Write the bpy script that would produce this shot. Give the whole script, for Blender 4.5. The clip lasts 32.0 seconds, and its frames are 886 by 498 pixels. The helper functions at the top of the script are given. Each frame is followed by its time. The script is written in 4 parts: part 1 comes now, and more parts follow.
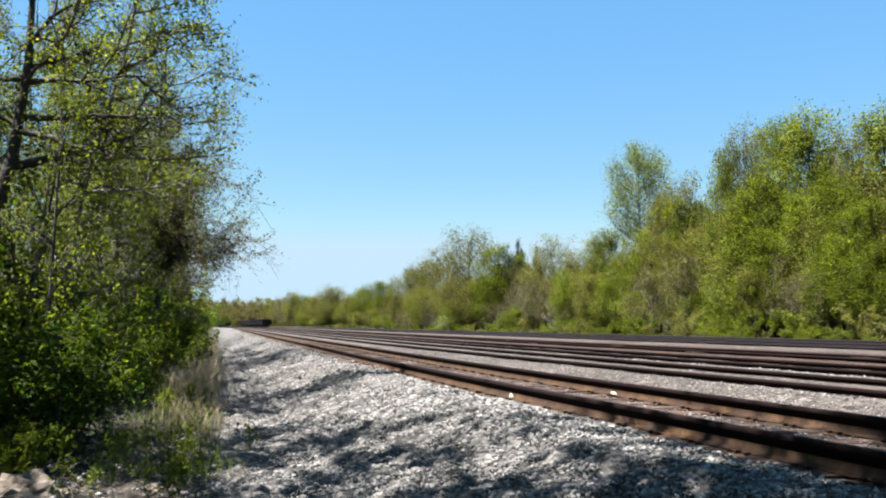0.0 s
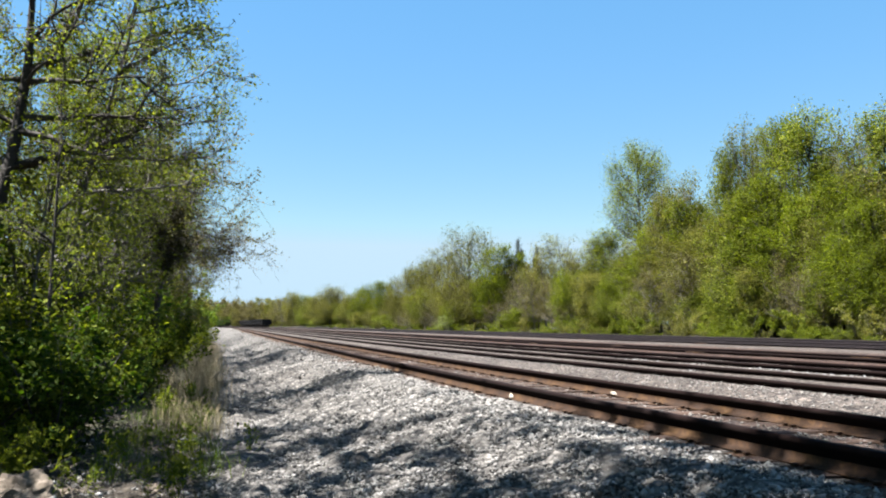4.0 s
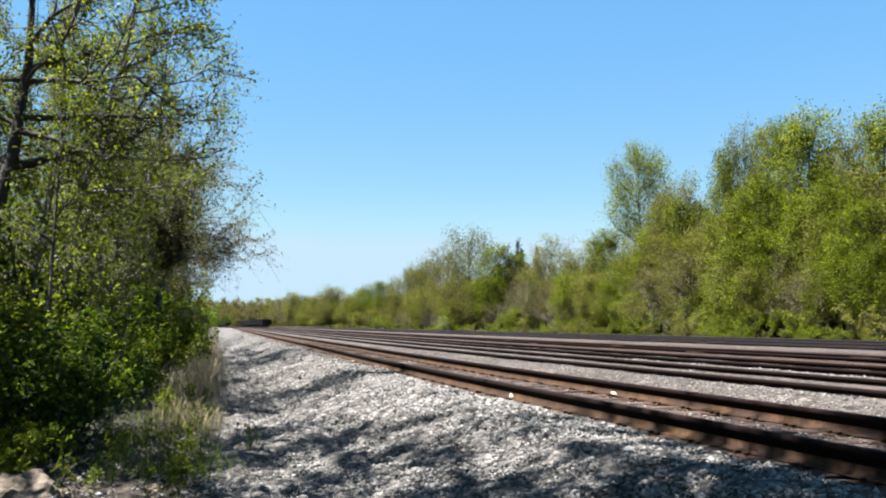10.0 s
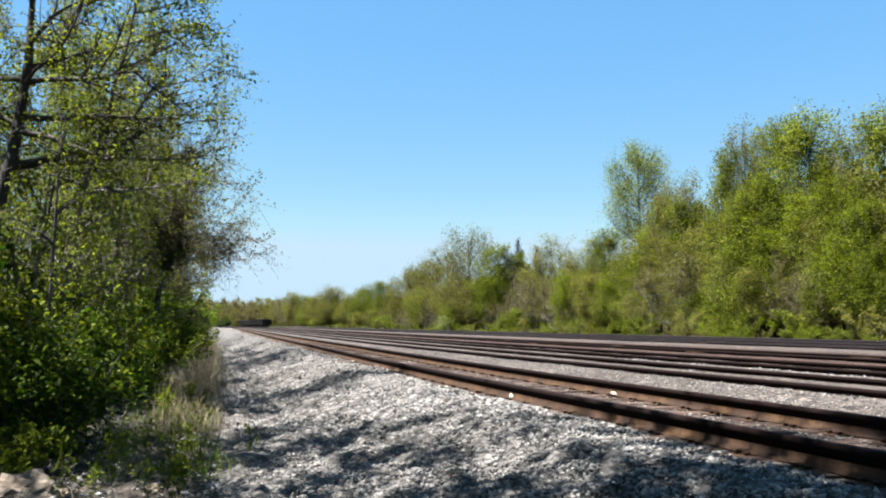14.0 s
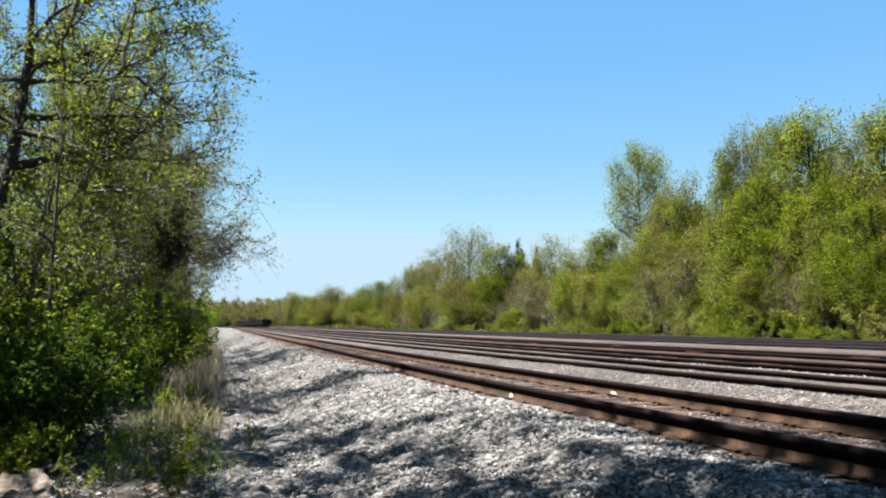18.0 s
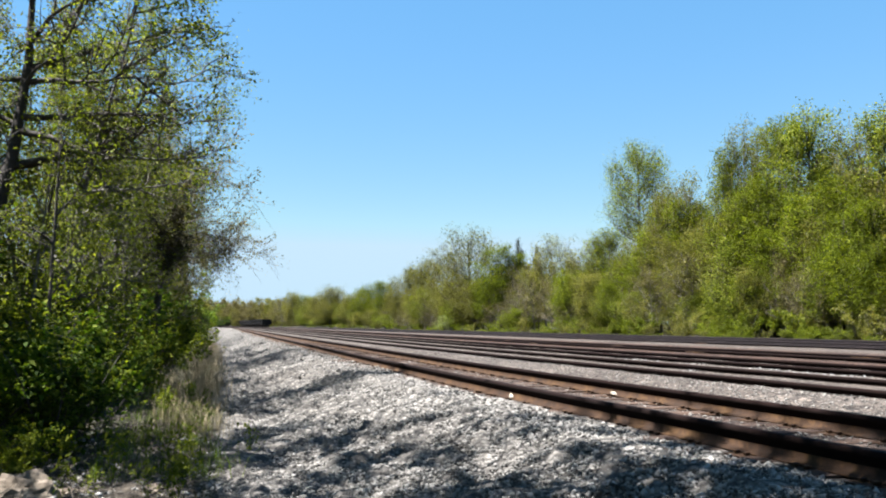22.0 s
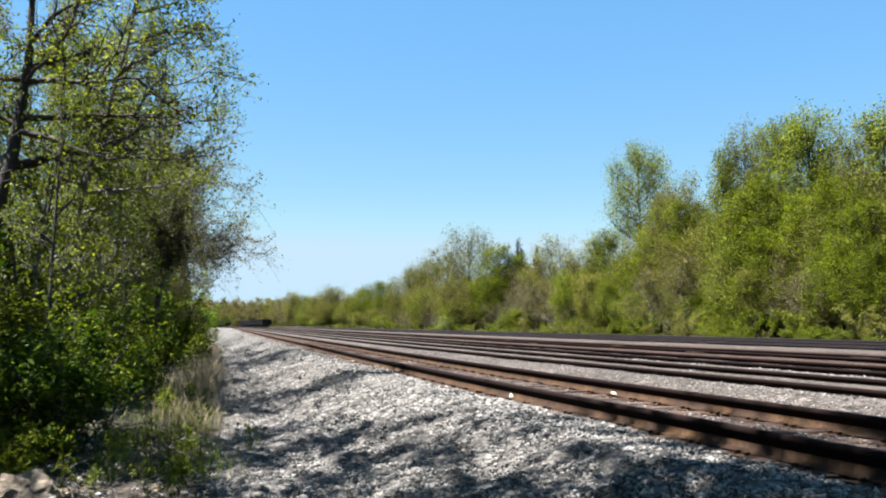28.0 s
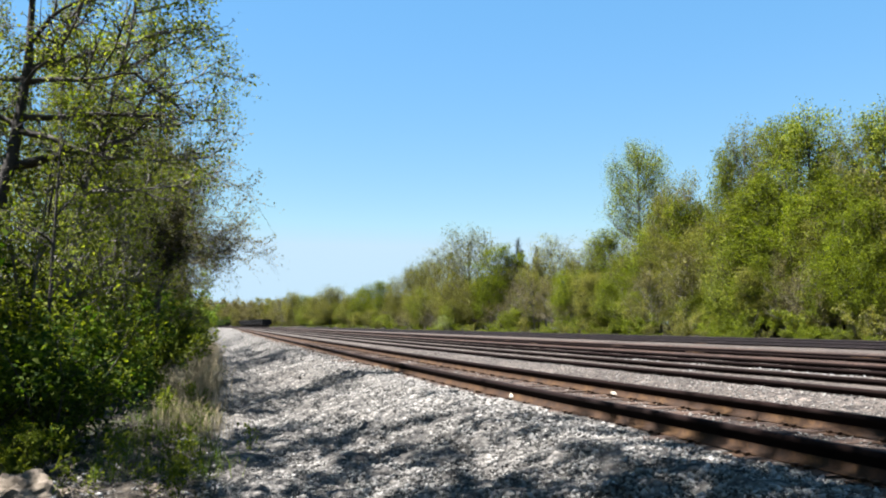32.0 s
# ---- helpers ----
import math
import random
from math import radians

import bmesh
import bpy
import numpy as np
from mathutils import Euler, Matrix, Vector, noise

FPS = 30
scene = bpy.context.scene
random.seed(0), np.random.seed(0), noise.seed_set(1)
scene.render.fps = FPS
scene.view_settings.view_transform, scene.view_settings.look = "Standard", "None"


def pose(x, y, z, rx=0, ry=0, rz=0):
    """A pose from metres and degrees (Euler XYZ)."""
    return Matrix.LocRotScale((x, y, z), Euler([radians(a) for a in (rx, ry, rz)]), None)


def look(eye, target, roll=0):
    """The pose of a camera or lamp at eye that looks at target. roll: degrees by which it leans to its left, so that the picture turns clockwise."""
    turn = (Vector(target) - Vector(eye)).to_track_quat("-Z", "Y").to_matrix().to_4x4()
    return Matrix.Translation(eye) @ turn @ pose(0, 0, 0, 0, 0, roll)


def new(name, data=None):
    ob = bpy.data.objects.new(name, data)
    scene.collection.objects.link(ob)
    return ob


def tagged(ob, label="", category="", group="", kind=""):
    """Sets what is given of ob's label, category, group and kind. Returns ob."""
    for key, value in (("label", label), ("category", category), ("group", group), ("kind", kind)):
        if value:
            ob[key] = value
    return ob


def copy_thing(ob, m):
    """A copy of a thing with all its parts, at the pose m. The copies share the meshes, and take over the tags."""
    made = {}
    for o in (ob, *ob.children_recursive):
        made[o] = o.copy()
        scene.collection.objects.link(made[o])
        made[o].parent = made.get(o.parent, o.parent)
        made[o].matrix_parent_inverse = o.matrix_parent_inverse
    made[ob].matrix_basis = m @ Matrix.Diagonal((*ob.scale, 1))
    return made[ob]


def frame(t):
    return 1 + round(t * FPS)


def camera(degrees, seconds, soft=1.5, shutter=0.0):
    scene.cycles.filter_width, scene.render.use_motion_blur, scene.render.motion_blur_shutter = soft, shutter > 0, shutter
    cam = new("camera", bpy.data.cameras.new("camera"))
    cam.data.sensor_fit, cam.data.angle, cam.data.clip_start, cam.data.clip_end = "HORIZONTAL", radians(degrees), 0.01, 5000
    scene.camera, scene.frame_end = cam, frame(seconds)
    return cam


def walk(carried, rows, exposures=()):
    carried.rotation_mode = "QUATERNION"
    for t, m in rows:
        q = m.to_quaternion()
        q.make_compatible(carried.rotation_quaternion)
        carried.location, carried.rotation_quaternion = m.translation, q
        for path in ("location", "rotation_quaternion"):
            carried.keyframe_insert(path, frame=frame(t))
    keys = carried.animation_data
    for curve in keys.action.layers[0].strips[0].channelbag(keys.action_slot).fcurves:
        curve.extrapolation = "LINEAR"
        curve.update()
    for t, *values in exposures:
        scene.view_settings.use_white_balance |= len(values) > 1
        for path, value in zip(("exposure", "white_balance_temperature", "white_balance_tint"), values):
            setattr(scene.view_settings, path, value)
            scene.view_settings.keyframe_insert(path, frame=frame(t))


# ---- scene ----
cam = camera(58, 32.0, soft=2.1)
CAM_POSE = pose(0.0, 0.0, 0.75, 95.45, 0, 0)
walk(cam, [(0.0, CAM_POSE), (32.0, CAM_POSE)], exposures=[(0.0, 2.91), (32.0, 2.91)])

# ---- world, sun ----
SUN_EL, SUN_AZ = radians(66), radians(262)     # azimuth clockwise from +Y
world = bpy.data.worlds.new("sky")
scene.world = world
world.use_nodes = True
wn = world.node_tree.nodes
sky = wn.new("ShaderNodeTexSky")
sky.sky_type, sky.sun_disc = "NISHITA", False
sky.sun_elevation, sky.sun_rotation = SUN_EL, SUN_AZ
sky.altitude, sky.air_density, sky.dust_density, sky.ozone_density = 100, 0.85, 0.2, 5.0
deepen = wn.new("ShaderNodeHueSaturation")
deepen.inputs["Hue"].default_value = 0.498
deepen.inputs["Saturation"].default_value = 2.1
deepen.inputs["Value"].default_value = 1.57
flatten = wn.new("ShaderNodeGamma")
flatten.inputs["Gamma"].default_value = 0.39
world.node_tree.links.new(sky.outputs[0], flatten.inputs["Color"])
world.node_tree.links.new(flatten.outputs[0], deepen.inputs["Color"])
warm = wn.new("ShaderNodeMix")
warm.data_type, warm.blend_type = "RGBA", "MULTIPLY"
warm.inputs[0].default_value, warm.inputs[7].default_value = 1.0, (1.12, 1.0, 0.98, 1)
world.node_tree.links.new(deepen.outputs[0], warm.inputs[6])
haze = wn.new("ShaderNodeMix")     # the pale blue haze that the sky fades into low down
haze.data_type, haze.blend_type = "RGBA", "DARKEN"
haze.inputs[0].default_value, haze.inputs[7].default_value = 1.0, (1.6, 2.2, 2.68, 1)
world.node_tree.links.new(warm.outputs[2], haze.inputs[6])
world.node_tree.links.new(haze.outputs[2], wn["Background"].inputs[0])
wn["Background"].inputs[1].default_value = 0.05

sun_data = bpy.data.lights.new("sun", "SUN")
sun_data.energy, sun_data.angle, sun_data.color = 5.0, radians(0.6), (1.0, 0.985, 0.995)
sun = new("sun", sun_data)
sun_dir = Vector((math.sin(SUN_AZ) * math.cos(SUN_EL), math.cos(SUN_AZ) * math.cos(SUN_EL), math.sin(SUN_EL)))
sun.matrix_world = look(sun_dir * 100, (0, 0, 0))


# ---- materials ----
def material(name, rough=0.8, metal=0.0):
    m = bpy.data.materials.new(name)
    m.use_nodes = True
    b = m.node_tree.nodes["Principled BSDF"]
    b.inputs["Roughness"].default_value, b.inputs["Metallic"].default_value = rough, metal
    b.inputs["Specular IOR Level"].default_value = 0.18
    return m, m.node_tree.nodes, m.node_tree.links, b


def ramp(nodes, links, fac, stops):
    r = nodes.new("ShaderNodeValToRGB")
    e = r.color_ramp.elements
    e[0].position, e[0].color = stops[0][0], (*stops[0][1], 1)
    e[1].position, e[1].color = stops[-1][0], (*stops[-1][1], 1)
    for p, c in stops[1:-1]:
        e.new(p).color = (*c, 1)
    links.new(fac, r.inputs[0])
    return r.outputs[0]


def noise_tex(nodes, links, scale, detail=4, rough=0.6, coord=None):
    n = nodes.new("ShaderNodeTexNoise")
    n.inputs["Scale"].default_value, n.inputs["Detail"].default_value, n.inputs["Roughness"].default_value = scale, detail, rough
    if coord is None:
        coord = nodes.new("ShaderNodeTexCoord").outputs["Object"]
    links.new(coord, n.inputs["Vector"])
    return n.outputs["Fac"]


def mix(nodes, links, fac, a, b, mode="MIX"):
    m = nodes.new("ShaderNodeMix")
    m.data_type, m.blend_type = "RGBA", mode
    for sock, v in ((m.inputs[0], fac), (m.inputs[6], a), (m.inputs[7], b)):
        if isinstance(v, (int, float)):
            sock.default_value = v
        elif isinstance(v, tuple):
            sock.default_value = (*v, 1)
        else:
            links.new(v, sock)
    return m.outputs[2]


def bump(nodes, links, height, strength, dist, bsdf):
    b = nodes.new("ShaderNodeBump")
    b.inputs["Strength"].default_value, b.inputs["Distance"].default_value = strength, dist
    links.new(height, b.inputs["Height"])
    links.new(b.outputs[0], bsdf.inputs["Normal"])


def leaf_material(name, stops, glow=0.45):
    """Leaf: matt upper side and light shining through, colour varied leaf by leaf and tree by tree."""
    m, n, l, b = material(name, 0.7)
    geo, info = n.new("ShaderNodeNewGeometry"), n.new("ShaderNodeObjectInfo")
    col = ramp(n, l, geo.outputs["Random Per Island"], stops)
    # sprays of older and younger leaves within one crown
    col = mix(n, l, 1.0, col, ramp(n, l, noise_tex(n, l, 0.9, 2, 0.5), [(0.35, (0.68, 0.7, 0.66)), (0.65, (1.25, 1.25, 1.15))]), "MULTIPLY")
    hsv = n.new("ShaderNodeHueSaturation")
    l.new(col, hsv.inputs["Color"])
    mr = n.new("ShaderNodeMapRange")
    mr.inputs["To Min"].default_value, mr.inputs["To Max"].default_value = 0.78, 1.2
    l.new(info.outputs["Random"], mr.inputs["Value"])
    l.new(mr.outputs[0], hsv.inputs["Value"])
    b.inputs["Specular IOR Level"].default_value = 0.06
    l.new(hsv.outputs[0], b.inputs["Base Color"])
    tr = n.new("ShaderNodeBsdfTranslucent")
    tint = mix(n, l, 1.0, hsv.outputs[0], (1.35, 1.4, 0.5), "MULTIPLY")
    l.new(tint, tr.inputs["Color"])
    mx = n.new("ShaderNodeMixShader")
    mx.inputs[0].default_value = glow
    l.new(b.outputs[0], mx.inputs[1])
    l.new(tr.outputs[0], mx.inputs[2])
    l.new(mx.outputs[0], n["Material Output"].inputs["Surface"])
    return m


def rough_material(name, stops, scale, scale2, rough=0.85, bump_s=0.5, bump_d=0.01, metal=0.0, per_object=0.0):
    """Two scales of colour variation, with relief."""
    m, n, l, b = material(name, rough, metal)
    a = noise_tex(n, l, scale)
    c = noise_tex(n, l, scale2, 6, 0.65)
    fac = mix(n, l, 0.5, a, c)
    sep = n.new("ShaderNodeSeparateColor")
    l.new(fac, sep.inputs[0])
    col = ramp(n, l, sep.outputs[0], stops)
    if per_object:
        info = n.new("ShaderNodeObjectInfo")
        mr = n.new("ShaderNodeMapRange")
        mr.inputs["To Min"].default_value, mr.inputs["To Max"].default_value = 1 - per_object, 1 + per_object
        l.new(info.outputs["Random"], mr.inputs["Value"])
        hsv = n.new("ShaderNodeHueSaturation")
        l.new(col, hsv.inputs["Color"])
        l.new(mr.outputs[0], hsv.inputs["Value"])
        col = hsv.outputs[0]
    l.new(col, b.inputs["Base Color"])
    bump(n, l, c, bump_s, bump_d, b)
    return m


def island_material(name, stops, rough=0.9):
    """Colour varied piece by piece, for joined stones and blades."""
    m, n, l, b = material(name, rough)
    geo = n.new("ShaderNodeNewGeometry")
    col = ramp(n, l, geo.outputs["Random Per Island"], stops)
    c = noise_tex(n, l, 40, 3)
    l.new(mix(n, l, 0.35, col, ramp(n, l, c, [(0.3, (0.25, 0.24, 0.23)), (0.7, (1, 1, 1))]), "MULTIPLY"), b.inputs["Base Color"])
    return m


LEAF_SPRING = leaf_material("leaf_spring", [(0.0, (0.022, 0.0312, 0.004)), (0.45, (0.0552, 0.0698, 0.00866)), (0.8, (0.0998, 0.111, 0.017)), (1.0, (0.137, 0.137, 0.0328))], 0.42)
LEAF_FRESH = leaf_material("leaf_fresh", [(0.0, (0.0184, 0.0283, 0.00265)), (0.5, (0.0528, 0.0673, 0.00564)), (1.0, (0.115, 0.128, 0.0139))], 0.42)
LEAF_OLIVE = leaf_material("leaf_olive", [(0.0, (0.0268, 0.0298, 0.00697)), (0.5, (0.0663, 0.0669, 0.0174)), (1.0, (0.126, 0.112, 0.0401))], 0.4)
LEAF_BUD = leaf_material("leaf_bud", [(0.0, (0.0299, 0.0274, 0.0121)), (0.5, (0.0658, 0.0573, 0.0281)), (1.0, (0.118, 0.0953, 0.0563))], 0.32)
LEAF_SHRUB = leaf_material("leaf_shrub", [(0.0, (0.0111, 0.0267, 0.00282)), (0.45, (0.0288, 0.0525, 0.00421)), (0.8, (0.0592, 0.0858, 0.0081)), (1.0, (0.108, 0.125, 0.0229))], 0.36)
LEAF_WHITE = leaf_material("leaf_pale", [(0.0, (0.0679, 0.0883, 0.027)), (0.6, (0.102, 0.119, 0.0474)), (1.0, (0.187, 0.187, 0.122))], 0.4)
LEAF_DARK = leaf_material("leaf_dark_vine", [(0.0, (0.0104, 0.00915, 0.00499)), (0.7, (0.0208, 0.0187, 0.00832)), (1.0, (0.0374, 0.0354, 0.0125))], 0.15)
BARK = rough_material("bark", [(0.25, (0.0125, 0.0108, 0.00915)), (0.55, (0.0366, 0.0316, 0.0262)), (0.8, (0.0732, 0.0661, 0.0574))], 3, 22, 0.95, 0.9, 0.02, per_object=0.2)
BARK_PALE = rough_material("bark_pale", [(0.25, (0.0374, 0.0333, 0.0291)), (0.55, (0.0832, 0.0749, 0.0645)), (0.8, (0.125, 0.116, 0.104))], 2, 16, 0.95, 0.7, 0.02, per_object=0.2)
RUST = rough_material("rail_rust", [(0.34, (0.00546, 0.0027, 0.00149)), (0.5, (0.0215, 0.0098, 0.0036)), (0.68, (0.059, 0.0305, 0.0095))], 3.5, 30, 0.8, 0.4, 0.003, 0.1)
RUST_DARK = rough_material("rail_rust_dark", [(0.3, (0.00123, 0.000924, 0.000924)), (0.55, (0.00263, 0.00168, 0.0014)), (0.8, (0.00848, 0.00417, 0.00263))], 0.5, 20, 0.9, 0.4, 0.003, 0.1)
RAIL_HEAD = rough_material("rail_head", [(0.3, (0.0021, 0.00108, 0.00085)), (0.7, (0.0072, 0.0029, 0.0019))], 0.8, 25, 0.9, 0.2, 0.002, 0.0)
RAIL_HEAD.node_tree.nodes["Principled BSDF"].inputs["Specular IOR Level"].default_value = 0.08
RUST_DARK.node_tree.nodes["Principled BSDF"].inputs["Specular IOR Level"].default_value = 0.1
TIE = rough_material("tie_wood", [(0.3, (0.0141, 0.00874, 0.00624)), (0.55, (0.0354, 0.022, 0.015)), (0.8, (0.0603, 0.0424, 0.03))], 2, 24, 0.95, 0.7, 0.01, per_object=0.3)
STONES = island_material("ballast", [(0.0, (0.02, 0.0188, 0.0172)), (0.35, (0.088, 0.0823, 0.0726)), (0.72, (0.176, 0.165, 0.148)), (1.0, (0.24, 0.226, 0.204))])
PALE_STONE = island_material("pale_rock", [(0.0, (0.14, 0.133, 0.126)), (0.5, (0.224, 0.217, 0.206)), (1.0, (0.294, 0.287, 0.273))])
WHITE = rough_material("white_paint", [(0.35, (0.175, 0.141, 0.0998)), (0.55, (0.275, 0.25, 0.208)), (0.7, (0.333, 0.32, 0.291))], 12, 40, 0.7, 0.2, 0.002)
BRUSH = rough_material("dead_wood", [(0.3, (0.0312, 0.0266, 0.0204)), (0.55, (0.0749, 0.0624, 0.0483)), (0.8, (0.125, 0.109, 0.0874))], 3, 18, 0.95, 0.4, 0.005)
ROCK = rough_material("sandstone", [(0.3, (0.04, 0.03, 0.021)), (0.5, (0.105, 0.083, 0.06)), (0.7, (0.19, 0.16, 0.125))], 3, 18, 0.95, 0.9, 0.03)
DRY_GRASS = island_material("dry_grass", [(0.0, (0.105, 0.0816, 0.0427)), (0.5, (0.173, 0.138, 0.0766)), (1.0, (0.23, 0.195, 0.125))])
GREEN_GRASS = leaf_material("green_grass", [(0.0, (0.025, 0.0424, 0.00707)), (0.6, (0.0495, 0.074, 0.0104)), (1.0, (0.0882, 0.099, 0.0212))])
WAGON = rough_material("wagon_paint", [(0.3, (0.00336, 0.00336, 0.00364)), (0.6, (0.0084, 0.00784, 0.00756)), (0.85, (0.021, 0.014, 0.0098))], 0.6, 6, 0.75, 0.3, 0.01)
RAIL_WORN = rough_material("rail_worn", [(0.3, (0.0024, 0.0014, 0.0015)), (0.55, (0.0066, 0.004, 0.00425)), (0.75, (0.0168, 0.01, 0.01))], 0.7, 9, 0.9, 0.2, 0.002, 0.0)
STEEL = rough_material("dull_steel", [(0.3, (0.00504, 0.00476, 0.00448)), (0.7, (0.014, 0.0126, 0.0112))], 2, 20, 0.8, 0.2, 0.003, 0.2)


def ground_material():
    m, n, l, b = material("ground", 0.95)
    att = n.new("ShaderNodeAttribute")
    att.attribute_name = "gravel"
    co = n.new("ShaderNodeTexCoord").outputs["Object"]
    vor = n.new("ShaderNodeTexVoronoi")
    vor.inputs["Scale"].default_value = 17
    l.new(co, vor.inputs["Vector"])
    sep = n.new("ShaderNodeSeparateColor")
    l.new(vor.outputs["Color"], sep.inputs[0])
    big = noise_tex(n, l, 0.35, 5, 0.6, co)
    stone = ramp(n, l, sep.outputs[0], [(0.0, (0.0275, 0.0256, 0.0228)), (0.4, (0.07, 0.065, 0.057)), (0.8, (0.113, 0.105, 0.0925)), (1.0, (0.175, 0.162, 0.143))])
    stain = ramp(n, l, big, [(0.35, (0.62, 0.6, 0.58)), (0.6, (1, 1, 1))])
    stone = mix(n, l, 1.0, stone, stain, "MULTIPLY")
    soot = n.new("ShaderNodeAttribute")
    soot.attribute_name = "soot"
    dirt = mix(n, l, soot.outputs["Fac"], (1.0, 1.0, 1.0), ramp(n, l, noise_tex(n, l, 1.3, 6, 0.7, co), [(0.35, (0.44, 0.36, 0.32)), (0.65, (0.86, 0.76, 0.71))]))
    stone = mix(n, l, 1.0, stone, dirt, "MULTIPLY")
    rust = n.new("ShaderNodeAttribute")
    rust.attribute_name = "rust"
    flakes = ramp(n, l, noise_tex(n, l, 2.2, 6, 0.75, co), [(0.35, (0.36, 0.2, 0.14)), (0.6, (0.8, 0.55, 0.43)), (0.7, (0.95, 0.86, 0.8))])
    stone = mix(n, l, 1.0, stone, mix(n, l, rust.outputs["Fac"], (1.0, 1.0, 1.0), flakes), "MULTIPLY")
    # shade in the gaps between stones, painted into their colour
    gap_shade = ramp(n, l, vor.outputs["Distance"], [(0.35, (1, 1, 1)), (0.75, (0.3, 0.29, 0.28))])
    stone = mix(n, l, 0.8, stone, gap_shade, "MULTIPLY")
    soil = ramp(n, l, noise_tex(n, l, 6, 6, 0.7, co), [(0.3, (0.00832, 0.00666, 0.00458)), (0.5, (0.0208, 0.0166, 0.0116)), (0.7, (0.0541, 0.0437, 0.0312))])
    moss = ramp(n, l, noise_tex(n, l, 0.8, 4, 0.6, co), [(0.45, (1, 1, 1)), (0.6, (0.6, 0.85, 0.35))])
    soil = mix(n, l, 1.0, soil, moss, "MULTIPLY")
    edge = n.new("ShaderNodeMath")
    edge.operation = "ADD"
    l.new(att.outputs["Fac"], edge.inputs[0])
    rough_edge = n.new("ShaderNodeMath")
    rough_edge.operation = "MULTIPLY_ADD"
    rough_edge.inputs[1].default_value, rough_edge.inputs[2].default_value = 1.2, -0.6
    l.new(noise_tex(n, l, 2.5, 6, 0.7, co), rough_edge.inputs[0])
    l.new(rough_edge.outputs[0], edge.inputs[1])
    fac = n.new("ShaderNodeMapRange")
    fac.inputs["From Min"].default_value, fac.inputs["From Max"].default_value = 0.4, 0.6
    l.new(edge.outputs[0], fac.inputs["Value"])
    l.new(mix(n, l, fac.outputs[0], soil, stone), b.inputs["Base Color"])
    hgt = ramp(n, l, vor.outputs["Distance"], [(0.0, (1, 1, 1)), (0.8, (0, 0, 0))])
    bump(n, l, hgt, 1.0, 0.03, b)
    return m


GROUND = ground_material()


# ---- building helpers ----
def raw_mesh(name, verts, faces, mat, smooth=False):
    """A mesh from arrays; all faces have the same number of corners."""
    me = bpy.data.meshes.new(name)
    verts, faces = np.asarray(verts, np.float32), np.asarray(faces, np.int32)
    k = faces.shape[1]
    me.vertices.add(len(verts))
    me.vertices.foreach_set("co", verts.ravel())
    me.loops.add(faces.size)
    me.loops.foreach_set("vertex_index", faces.ravel())
    me.polygons.add(len(faces))
    me.polygons.foreach_set("loop_start", np.arange(len(faces), dtype=np.int32) * k)
    if smooth:
        me.polygons.foreach_set("use_smooth", np.ones(len(faces), bool))
    me.update(calc_edges=True)
    me.validate()
    me.materials.append(mat)
    return me


def part(name, shape, mat, parent=None, label=""):
    """Link a bmesh or a finished mesh as ONE object, under its thing if that is given."""
    if isinstance(shape, bmesh.types.BMesh):
        me = bpy.data.meshes.new(name)
        shape.to_mesh(me)
        shape.free()
        me.materials.append(mat)
    else:
        me = shape
    ob = new(name, me)
    if parent is not None:
        ob.parent = parent
    if label:
        ob["label"] = label
    return ob


def thing(name, label, category, group="", kind="", m=None):
    ob = new(name)
    tagged(ob, label, category, group, kind)
    if m is not None:
        ob.matrix_basis = m
    return ob


def box(bm, x0, x1, y0, y1, z0, z1, bevel=0.0):
    r = bmesh.ops.create_cube(bm, size=1, matrix=Matrix.Translation(((x0 + x1) / 2, (y0 + y1) / 2, (z0 + z1) / 2)) @ Matrix.Diagonal((x1 - x0, y1 - y0, z1 - z0, 1)))
    if bevel:
        edges = list({e for v in r["verts"] for e in v.link_edges})
        bmesh.ops.bevel(bm, geom=edges, offset=bevel, segments=1, affect="EDGES")
    return bm


def tubes(paths, sides=5):
    """Tapered tubes along many paths [(points, radii)], joined: vertices and quads."""
    vs, fs, base = [], [], 0
    ang = np.linspace(0, 2 * np.pi, sides, endpoint=False)
    for pts, rad in paths:
        pts, rad = np.asarray(pts, float), np.asarray(rad, float)
        tan = np.gradient(pts, axis=0)
        tan /= np.linalg.norm(tan, axis=1, keepdims=True) + 1e-9
        ref = np.where(np.abs(tan[:, 2:3]) > 0.9, np.array([[1.0, 0, 0]]), np.array([[0, 0, 1.0]]))
        u = np.cross(tan, ref)
        u /= np.linalg.norm(u, axis=1, keepdims=True) + 1e-9
        w = np.cross(tan, u)
        ring = pts[:, None] + rad[:, None, None] * (np.cos(ang)[None, :, None] * u[:, None] + np.sin(ang)[None, :, None] * w[:, None])
        vs.append(ring.reshape(-1, 3))
        n = len(pts)
        i, j = np.meshgrid(np.arange(n - 1), np.arange(sides), indexing="ij")
        a = base + i * sides + j
        b = base + i * sides + (j + 1) % sides
        fs.append(np.stack([a, b, b + sides, a + sides], -1).reshape(-1, 4))
        base += n * sides
    return np.concatenate(vs), np.concatenate(fs)


